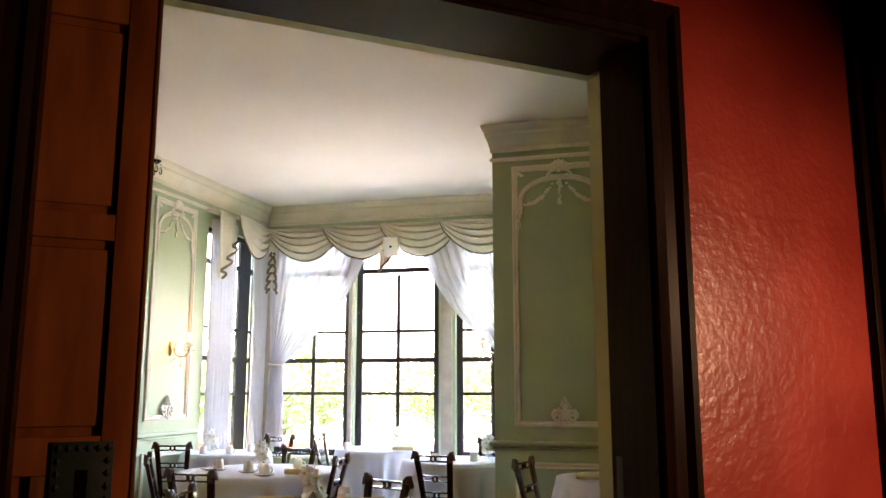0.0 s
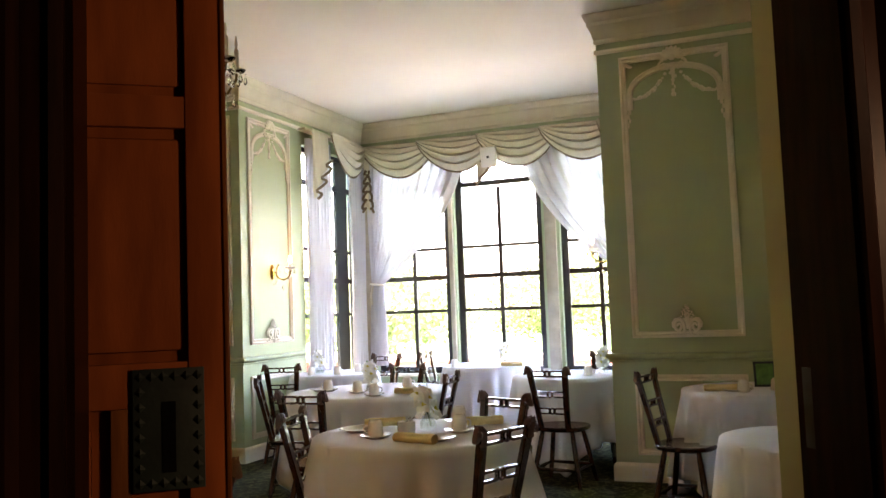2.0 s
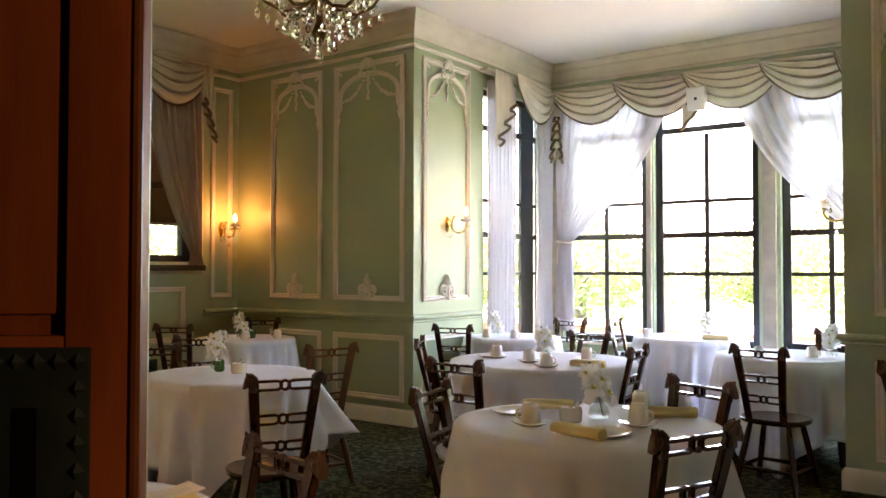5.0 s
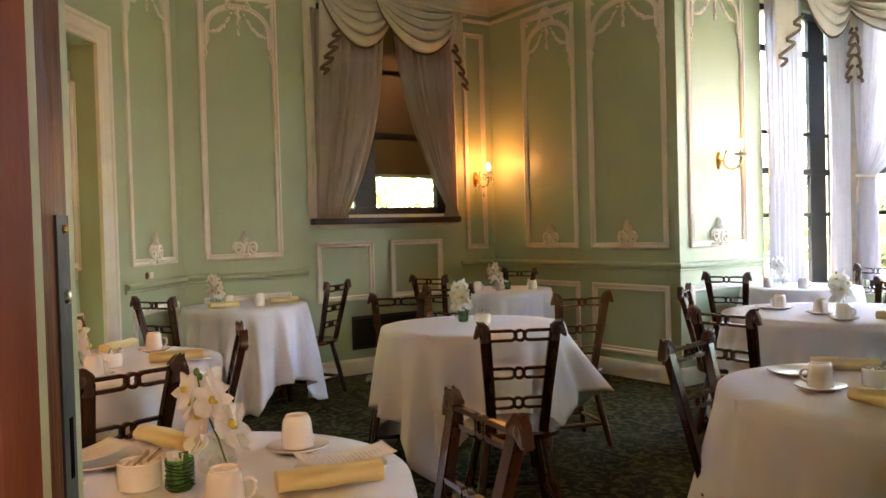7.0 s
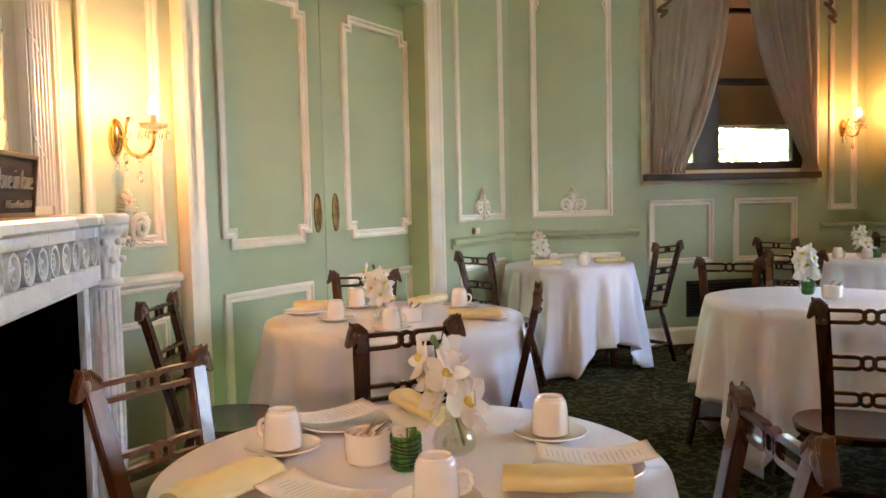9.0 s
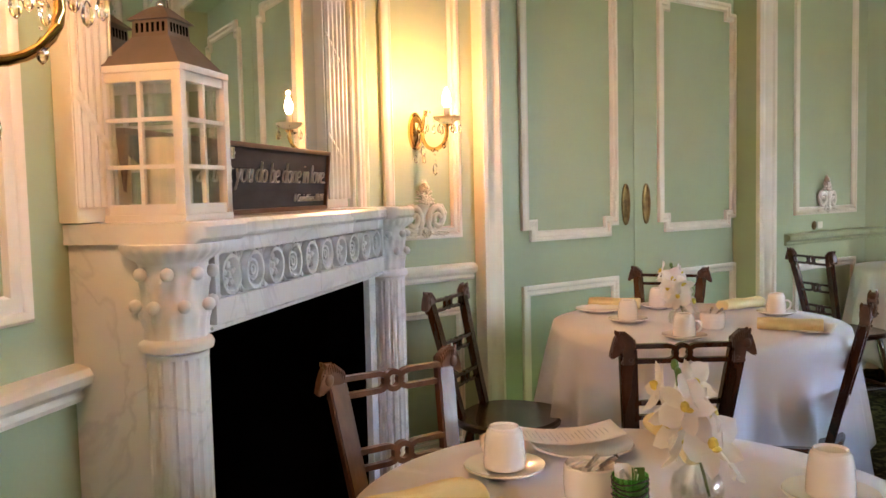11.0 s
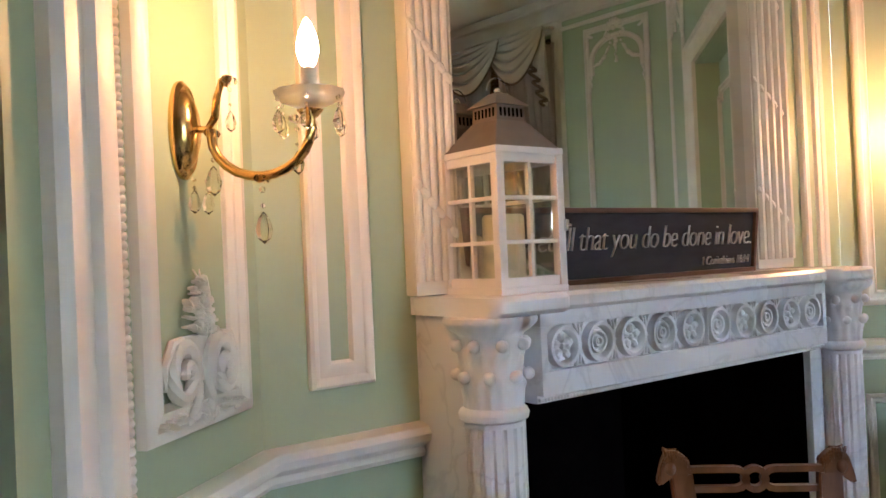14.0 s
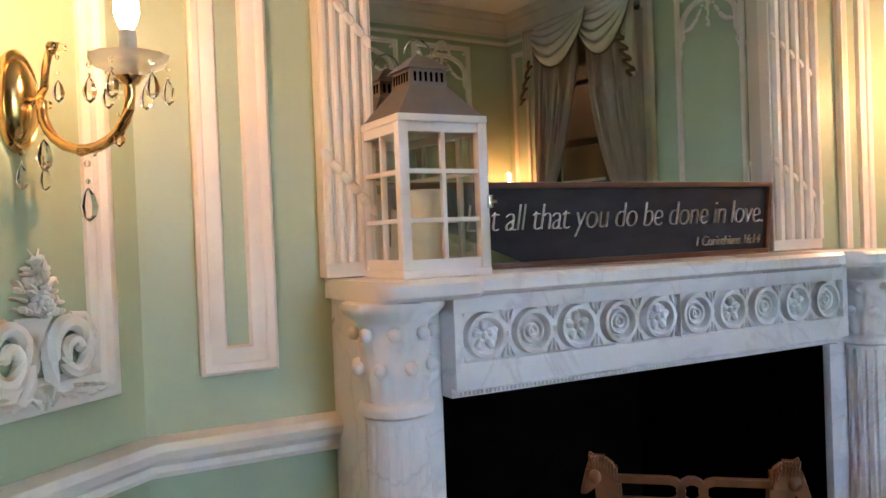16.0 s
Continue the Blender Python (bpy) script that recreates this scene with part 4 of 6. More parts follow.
for i, (a, b, pa, pb, hs) in enumerate(((LEN_D - 1.732, LEN_D - 0.64, LEN_D - 1.595, LEN_D - 0.92, LEN_D - 1.665), (LEN_D - 2.80, LEN_D - 1.738, LEN_D - 2.64, LEN_D - 1.925, LEN_D - 1.83))):
    d = thing("door_%d" % (i + 1), F_SW, "closed pale green panelled double door leaf with cream mouldings", "door", "double door", "structure")
    part("door_leaf", boxed(a, b, -0.20, -0.15, 0.01, 2.515, 0.004), GREEN, d)
    mv = lambda s, z: (lambda x, y, h: (s + x, -0.15 + h, z + y))
    part("upper_moulding", sweep(bmesh.new(), notched(pb - pa, 1.30, 0.055), FRAME_P, mv(pa, 1.02), closed=True), CREAM, d)
    part("lower_moulding", sweep(bmesh.new(), [(0, 0), (pb - pa, 0), (pb - pa, 0.64), (0, 0.64)], FRAME_P, mv(pa, 0.17), closed=True), CREAM, d)
    hp = bmesh.new()
    sweep(hp, [(hs + x, z) for x, z in ring_path(0, 1.18, 0.028, 0.105, 20)], [(-0.004, -0.15), (-0.002, -0.142), (0.008, -0.140), (0.012, -0.147)], FACE, closed=True)
    shape(hp, [(hs + x, z) for x, z in ring_path(0, 1.18, 0.022, 0.098, 20)], -0.149, -0.146)
    part("door_handle", hp, OLDBRASS, d, "oval aged brass flush pull")
solid("door_lining", boxed(SW0 + 0.002, SW1 - 0.002, -0.29, -0.002, 2.485, 2.499), GREEN, F_SW, "pale green door head lining", "door lining", kind="structure", smooth=0)
solid("wall_behind_door", boxed(SW0 - 0.2, SW1 + 0.2, -0.40, -0.31, 0, 2.7), GREEN, F_SW, "plain wall closing the pocket behind the doors", "wall", kind="structure", smooth=0)

# sliding oak leaf of the entrance
leaf = thing("door_3", F_SE @ Matrix.Translation((-0.05, 0.022, 0.0)), "half-open sliding oak door with dark panels and a bronze lock plate", "door", kind="structure")
part("leaf_core", boxed(-0.25, 1.035, -0.128, -0.098, 0.01, 2.35), OAK, leaf, smooth=0)
for name, material, outline in (("meeting_stile", OAKL, [(0.75, -0.0895), (1.0, -0.0895), (0.970, -0.006), (0.958, 0.022), (0.75, 0.022)]), ("green_stile", GREEN, [(0.75, 0.023), (0.957, 0.023), (0.949, 0.040), (0.75, 0.040)])):
    b = bmesh.new()
    lo, hi = [[b.verts.new((s, y, z)) for s, y in outline] for z in (0.01, 2.35)]
    b.faces.new(lo[::-1])
    b.faces.new(hi)
    for i in range(len(lo)):
        j = (i + 1) % len(lo)
        b.faces.new((lo[i], lo[j], hi[j], hi[i]))
    part(name, b, material, leaf, smooth=0)
part("green_face", boxed(-0.25, 1.034, -0.097, -0.090, 0.01, 2.35), GREEN, leaf, "pale green painted room face", smooth=0)
st = bmesh.new()
box(st, 0.968, 1.036, -0.145, -0.127, 0.01, 2.35, 0.003)
part("lock_stile", st, OAK, leaf)
for z0, z1 in ((0.01, 0.22), (1.205, 1.285), (1.715, 1.775), (2.235, 2.35)):
    part("rail", boxed(-0.25, 0.967, -0.144, -0.127, z0, z1, 0.003), OAK, leaf)
part("stile", boxed(0.835, 0.868, -0.144, -0.127, 0.22, 1.205, 0.003), OAKL, leaf)
for z0, z1, s0, s1 in ((0.24, 1.185, -0.2, 0.815), (1.295, 1.705, -0.2, 0.974), (1.785, 2.225, -0.2, 0.974), (0.24, 0.99, 0.885, 0.955)):
    part("panel", boxed(s0 + 0.012, s1 - 0.012, -0.134, -0.127, z0 + 0.01, z1 - 0.01, 0.006), OAK, leaf)
lp = part("lock_plate", boxed(0.872, 0.995, -0.151, -0.146, 1.058, 1.274, 0.002), LOCKM, leaf, "studded dark bronze lock plate")
STUDS = [(e, 1.072 + k * 0.0269) for k in range(8) for e in (0.884, 0.983)] + [(0.884 + k * 0.0198, z) for k in range(1, 5) for z in (1.072, 1.26)]
for e, z in STUDS:
    part("stud", lathed([(0.0, 0.007), (0.0095, 0.0), (0.0, -0.001)], 4, Matrix.Translation((e, -0.151, z)) @ Matrix.Rotation(math.pi / 2, 4, "X")), LOCKM, lp, smooth=0)
# black bar on the plate, coloured as the shade in a keyhole
part("keyhole_shade", boxed(0.922, 0.945, -0.1525, -0.150, 1.09, 1.215), NEARBLACK, lp)
edge_at = lambda a, o: (0.970 - 0.012 * a + 0.919 * o, -0.006 + 0.028 * a + 0.394 * o)


def edge_piece(name, material, a0, a1, rise, z0, z1, parent):
    b = bmesh.new()
    ring = [edge_at(a0, 0), edge_at(a0, rise), edge_at(a1, rise), edge_at(a1, 0)]
    lo, hi = [[b.verts.new((s, y, z)) for s, y in ring] for z in (z0, z1)]
    b.faces.new(lo[::-1])
    b.faces.new(hi)
    for i in range(4):
        b.faces.new((lo[i], lo[(i + 1) % 4], hi[(i + 1) % 4], hi[i]))
    bmesh.ops.recalc_face_normals(b, faces=b.faces)
    return part(name, b, material, parent, smooth=0)


eb = edge_piece("edge_plate", LOCKM, 0.03, 0.92, 0.002, 1.06, 1.285, leaf)
# raised dark strip paints the shade of the latch opening
edge_piece("latch_slot_shade", NEARBLACK, 0.42, 0.66, 0.0026, 1.09, 1.135, eb)
kb = bmesh.new()
sx, sy = edge_at(0.54, 0.002)
ball(kb, (sx, sy, 1.225), (0.003, 0.006, 0.006), 10)
part("latch_button", kb, STEEL, eb)
kc = bmesh.new()
for z in (1.07, 1.275):
    ball(kc, (sx, sy, z), (0.0025, 0.004, 0.004), 8)
part("screw", kc, BRASS, eb)
part("edge_bead", tube(bmesh.new(), [(1.036, -0.143, 0.01), (1.036, -0.143, 2.35)], 0.006, 8), OAKL, leaf)
rl = thing("door_4", F_SE, "sliding oak door leaf pushed back into its pocket", "door", kind="structure")
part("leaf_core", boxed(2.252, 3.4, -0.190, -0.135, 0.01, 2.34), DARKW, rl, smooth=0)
part("edge_plate", boxed(2.247, 2.2525, -0.178, -0.150, 1.02, 1.20, 0.001), LOCKM, rl)
# dark vertical post at the end of the red hall wall
hp = bmesh.new()
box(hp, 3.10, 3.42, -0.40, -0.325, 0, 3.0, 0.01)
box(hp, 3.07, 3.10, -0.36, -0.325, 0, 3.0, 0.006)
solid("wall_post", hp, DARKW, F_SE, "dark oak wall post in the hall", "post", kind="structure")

# ---- fireplace ----
fs = lambda x: x + 4.22
fp = thing("fireplace", F_S, "carved white marble fireplace with fluted columns and a black opening", "fireplace")
sh = bmesh.new()
outline = [(0.335, 0.0), (0.335, 0.245)]
for k in range(7):
    a = math.pi / 2 * k / 6
    outline.append((0.365 - 0.03 * math.cos(a), 0.245 + 0.03 * math.sin(a)))
outline += [(0.50, 0.275)]
for k in range(1, 7):
    a = math.pi / 2 * k / 6
    outline.append((0.50 + 0.04 * math.sin(a), 0.275 - 0.04 * (1 - math.cos(a))))
outline += [(0.56, 0.235)]
mir = [(2.09 - s, d) for s, d in outline[::-1]]
poly = outline + mir
lo = [[sh.verts.new((s, max(0, d - o) if d > 0 else 0, z)) for s, d in poly] for o, z in ((0.012, 1.183), (0.0, 1.192), (0.0, 1.212), (0.008, 1.220))]
sh.faces.new(lo[0][::-1])
sh.faces.new(lo[-1])
for r, q in zip(lo, lo[1:]):
    for i in range(len(r)):
        j = (i + 1) % len(r)
        sh.faces.new((r[i], r[j], q[j], q[i]))
part("mantel_shelf", sh, MARBLE, fp)
fr = bmesh.new()
box(fr, 0.50, 1.59, 0.0, 0.190, 0.998, 1.183)
box(fr, 0.50, 1.59, 0.188, 0.208, 1.014, 1.062, 0.002)
box(fr, 0.50, 1.59, 0.188, 0.208, 1.152, 1.182, 0.002)
box(fr, 0.50, 0.518, 0.188, 0.208, 1.062, 1.152, 0.002)
box(fr, 1.572, 1.59, 0.188, 0.208, 1.062, 1.152, 0.002)
box(fr, 1.044, 1.0455, 0.189, 0.2085, 1.015, 1.182)
part("frieze_block", fr, MARBLE, fp)
for k in range(10):
    cxs = 0.570 + k * 0.1056
    ro = bmesh.new()
    sweep(ro, ring_path(cxs, 1.107, 0.044, 0.044, 20), [(0, 0.189), (0.002, 0.208), (0.009, 0.208), (0.011, 0.203), (0.013, 0.189)], FACE, closed=True)
    if k % 2:
        for q in range(5):
            a = 2 * math.pi * q / 5 + 0.3
            ball(ro, (cxs + 0.019 * math.cos(a), 0.194, 1.107 + 0.019 * math.sin(a)), (0.014, 0.010, 0.009), 6, Matrix.Rotation(-a, 4, "Y"))
        ball(ro, (cxs, 0.196, 1.107), (0.008, 0.008, 0.008), 6)
    else:
        for r in (0.026, 0.014):
            sweep(ro, ring_path(cxs, 1.107, r, r, 16), [(0, 0.189), (0.002, 0.202), (0.006, 0.201), (0.009, 0.189)], FACE, closed=True)
        ball(ro, (cxs, 0.194, 1.107), (0.006, 0.006, 0.006), 6)
    for sg in (-1, 1):
        for q in range(3):
            ball(ro, (cxs + 0.0528 + 0.010 * (q - 1), 0.193, 1.107 + sg * (0.030 + 0.006 * abs(q - 1))), (0.0045, 0.005, 0.013), 6, Matrix.Rotation(sg * (q - 1) * 0.4, 4, "Y"))
    ball(ro, (cxs + 0.0528, 0.194, 1.107), 0.006, 6)
    part("roundel", ro, MARBLE, fp)
bd = bmesh.new()
tube(bd, [(0.50, 0.196, 1.006), (1.59, 0.196, 1.006)], 0.004, 8)
for k in range(120):
    ball(bd, (0.505 + k * 0.009, 0.1995, 1.006), (0.0038, 0.0035, 0.0045), 4)
part("bead_edge", bd, MARBLE, fp, "small carved bead edging")
for sg, c in ((1, 0.39), (-1, 1.70)):
    pb = bmesh.new()
    x0, x1 = (0.345, 0.50) if sg > 0 else (1.59, 1.745)
    box(pb, x0, x1, 0.0, 0.155, 0.0, 1.183, 0.004)
    part("jamb", pb, MARBLE, fp)
    part("plinth", boxed(c - 0.075, c + 0.075, 0.10, 0.262, 0.0, 0.13, 0.006), MARBLE, fp)
    cm = Matrix.Translation((c, 0.185, 0))
    flute = lambda a, z: 1 - 0.085 * max(0.0, math.cos(a * 16)) ** 0.7
    col = bmesh.new()
    lathe(col, [(0.0, 0.13), (0.070, 0.13), (0.072, 0.15), (0.066, 0.165), (0.060, 0.17)], 32, cm)
    lathe(col, [(0.058, 0.17), (0.058, 0.19)], 128, cm)
    lathe(col, [(0.058, 0.19), (0.057, 0.96), (0.057, 0.975)], 128, cm, flute)
    lathe(col, [(0.0575, 0.975), (0.0575, 0.99)], 64, cm)
    part("column", col, MARBLE, fp, "fluted marble column")
    cap = bmesh.new()
    lathe(cap, [(0.058, 0.985), (0.066, 0.99), (0.068, 1.0), (0.064, 1.008), (0.058, 1.012), (0.058, 1.03), (0.060, 1.045), (0.063, 1.055), (0.059, 1.066), (0.059, 1.09), (0.061, 1.105), (0.064, 1.115), (0.060, 1.126), (0.062, 1.145), (0.064, 1.150), (0.076, 1.158), (0.087, 1.168), (0.090, 1.176), (0.088, 1.183), (0.0, 1.183)], 96, cm,
          lambda a, z: 1 + (0.022 * math.cos(a * 24) if z > 1.155 else 0.035 * math.cos(a * 16 + (3.14 if z > 1.07 else 0)) * (1.015 < z < 1.12)))
    for k in range(8):
        a = 2 * math.pi * k / 8
        for zz, off in ((1.072, 0.0), (1.130, math.pi / 8)):
            ca, sa = math.cos(a + off), math.sin(a + off)
            kn = bmesh.new()
            ball(kn, (c + 0.069 * ca, 0.185 + 0.069 * sa, zz), 0.0125, 8)
            part("knob", kn, MARBLE, fp)
    part("capital", cap, MARBLE, fp, "carved leaf capital with round knobs")
part("hearth", boxed(0.30, 1.79, 0.0, 0.55, 0.0, 0.02, 0.004), MARBLE, fp)
fb = part("firebox", boxed(0.42, 1.667, -0.62, -0.55, 0.0, 1.06), NEARBLACK, fp, "near-black firebox", smooth=0)
# near-black linings, with thin sheets over the opening's inner faces
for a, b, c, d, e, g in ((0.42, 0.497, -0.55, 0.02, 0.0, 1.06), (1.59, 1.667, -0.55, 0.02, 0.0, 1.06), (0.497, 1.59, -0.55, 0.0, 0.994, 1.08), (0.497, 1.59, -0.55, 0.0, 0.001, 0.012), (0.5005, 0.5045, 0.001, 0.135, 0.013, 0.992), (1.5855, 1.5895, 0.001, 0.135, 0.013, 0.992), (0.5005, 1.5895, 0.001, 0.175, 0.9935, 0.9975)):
    part("firebox_lining", boxed(a, b, c, d, e, g), NEARBLACK, fb, smooth=0)

mi = thing("mirror", F_S, "large overmantel mirror in a white carved frame", "mirror")
part("mirror_glass", boxed(-0.5575, 0.5575, -0.005, 0.005, 1.222, 2.66), MIRROR, mi, smooth=0, m=pose(1.1075, 0.028, 0, 0, 0, 2.35))
for a, b in ((1.66, 1.765), (0.36, 0.55)):
    rf = bmesh.new()
    n = 5
    wd = b - a
    box(rf, a, b, 0.0, 0.040, 1.222, 2.78, 0.004)
    for k in range(n):
        q = a + wd * (k + 0.5) / n
        tube(rf, [(q, 0.040, 1.25), (q, 0.040, 2.74)], wd / n * 0.40, 8)
    for z in (1.40, 1.72, 2.04, 2.36):
        for k in range(6):
            ball(rf, (a + wd * (0.08 + 0.17 * k), 0.048, z + 0.05 * (k - 2.5) / 2.5), (0.010, 0.006, 0.016), 6, Matrix.Rotation(0.7, 4, "Y"))
    part("frame_side", rf, CREAM, mi, "reeded white frame with carved ribbons")
part("frame_top", boxed(0.36, 1.765, 0.0, 0.062, 2.66, 2.80, 0.008), CREAM, mi)

# lantern on the mantel
ln = thing("lantern", pose(-2.6235, 1.408, 1.220) @ Matrix.Scale(0.965, 4), "white wooden window-pane lantern with a taupe tin roof", "lantern")
part("base", boxed(-0.094, 0.094, -0.094, 0.094, 0.0, 0.014, 0.002), WHITEP, ln)
part("top_plate", boxed(-0.094, 0.094, -0.094, 0.094, 0.286, 0.300, 0.002), WHITEP, ln)
H = 0.083
for sx in (-1, 1):
    for sy in (-1, 1):
        part("post", boxed(sx * H - 0.010, sx * H + 0.010, sy * H - 0.010, sy * H + 0.010, 0.014, 0.286, 0.002), WHITEP, ln)
for k in range(4):
    r = Matrix.Rotation(math.pi / 2 * k, 4, "Z")
    b = bmesh.new()
    for z0, z1 in ((0.014, 0.034), (0.102, 0.110), (0.192, 0.200), (0.268, 0.286)):
        box(b, -H + 0.010, H - 0.010, H - 0.006, H + 0.006, z0, z1)
    box(b, -0.004, 0.004, H - 0.005, H + 0.005, 0.034, 0.268)
    bmesh.ops.transform(b, matrix=r, verts=b.verts)
    sd = part("side_frame", b, WHITEP, ln)
    g = boxed(-H + 0.01, H - 0.01, H - 0.0015, H + 0.0005, 0.02, 0.28)
    bmesh.ops.transform(g, matrix=r, verts=g.verts)
    q = part("pane", g, THIN, sd, smooth=0)
    q.visible_shadow = False
rf = bmesh.new()
for (h0, z0), (h1, z1) in (((0.088, 0.300), (0.040, 0.362)), ((0.040, 0.362), (0.038, 0.394)), ((0.048, 0.394), (0.014, 0.424))):
    lathe(rf, [(h0 * 1.414, z0), (h1 * 1.414, z1)], 4, Matrix.Rotation(math.pi / 4, 4, "Z"))
lathe(rf, [(0.0, 0.394), (0.048 * 1.414, 0.394)], 4, Matrix.Rotation(math.pi / 4, 4, "Z"))
lathe(rf, [(0.0, 0.424), (0.014 * 1.414, 0.424)], 4, Matrix.Rotation(math.pi / 4, 4, "Z"))
part("roof", rf, TAUPE, ln, "taupe tin roof with a vented cupola", smooth=0)
# cupola walls are closed; black bars give the slots their shade
vs = bmesh.new()
for k in range(4):
    r = Matrix.Rotation(math.pi / 2 * k, 4, "Z")
    for q in range(6):
        box(vs, -0.032 + q * 0.0115, -0.027 + q * 0.0115, 0.0385, 0.0405, 0.370, 0.388, 0, r)
part("vent_slot_shade", vs, NEARBLACK, ln)
kn = bmesh.new()
ball(kn, (0, 0, 0.430), 0.008, 8)
tube(kn, [(-0.03 * math.cos(a), 0.0, 0.428 + 0.03 * math.sin(a)) for a in [math.pi * k / 10 for k in range(11)]], 0.0015, 5)
part("ring_handle", kn, STEEL, ln)
lt = bmesh.new()
box(lt, -0.098, -0.088, 0.080, 0.100, 0.125, 0.150, 0.002)
tube(lt, [(-0.098, 0.09, 0.138), (-0.108, 0.095, 0.138)], 0.003, 6)
part("latch", lt, STEEL, ln)
part("candle", lathed([(0, 0.014), (0.045, 0.014), (0.045, 0.16), (0.040, 0.166), (0.0, 0.160)], 24), WAX, ln, "ivory pillar candle")

# chalkboard sign
sg = thing("sign", pose(-3.105, 1.325, 1.221, 6, 0, 180), "black chalkboard sign with white script in a brown wooden frame", "sign")
part("board", boxed(-0.52, 0.52, -0.006, 0.006, 0.008, 0.172), BOARD, sg)
fm = bmesh.new()
box(fm, -0.535, 0.535, -0.014, 0.008, 0.0, 0.012, 0.002)
box(fm, -0.535, 0.535, -0.014, 0.008, 0.168, 0.180, 0.002)
box(fm, -0.535, -0.522, -0.014, 0.008, 0.012, 0.168, 0.002)
box(fm, 0.522, 0.535, -0.014, 0.008, 0.012, 0.168, 0.002)
part("frame", fm, SIGNW, sg)


def lettering(text, x, z, width, height, y=-0.0075):
    cu = bpy.data.curves.new("lettering", "FONT")
    cu.body, cu.size, cu.shear, cu.extrude, cu.offset = text, 1.0, 0.16, 0.004, -0.030
    cu.space_character = 0.92
    cu.materials.append(CHALK)
    ob = new("lettering", cu)
    bpy.context.view_layer.update()
    w = ob.dimensions.x
    ob.parent = sg
    ob.matrix_basis = Matrix.Translation((x, y, z)) @ pose(0, 0, 0, 90) @ Matrix.Diagonal((width / w, height, 1.0, 1))
    me = bpy.data.meshes.new_from_object(ob.evaluated_get(bpy.context.evaluated_depsgraph_get()))
    mo = new("lettering", me)
    mo.parent = sg
    mo.matrix_basis = ob.matrix_basis.copy()
    bpy.data.objects.remove(ob)
    return mo


lettering("Let all that you do be done in love.", -0.36, 0.078, 0.86, 0.086)
lettering("1 Corinthians 16:14", 0.28, 0.026, 0.215, 0.034)


# ---- lamps ----
DROP = [(0, -0.030), (0.007, -0.024), (0.0095, -0.014), (0.006, -0.002), (0.002, 0.004), (0.0, 0.006)]


def crystal_drop(bm, place, k=1.0, chain=0.02):
    x, y, z = place
    lathe(bm, [(r * k, q * k - chain) for r, q in DROP], 6, Matrix.Translation((x, y, z)))
    ball(bm, (x, y, z - chain * 0.25), 0.004 * k, 6)
    ball(bm, (x, y, z - chain * 0.7), 0.003 * k, 5)


def drop_part(parent, place, k=1.0, chain=0.02):
    b = bmesh.new()
    crystal_drop(b, place, k, chain)
    return part("crystal_drop", b, CRYSTAL, parent)


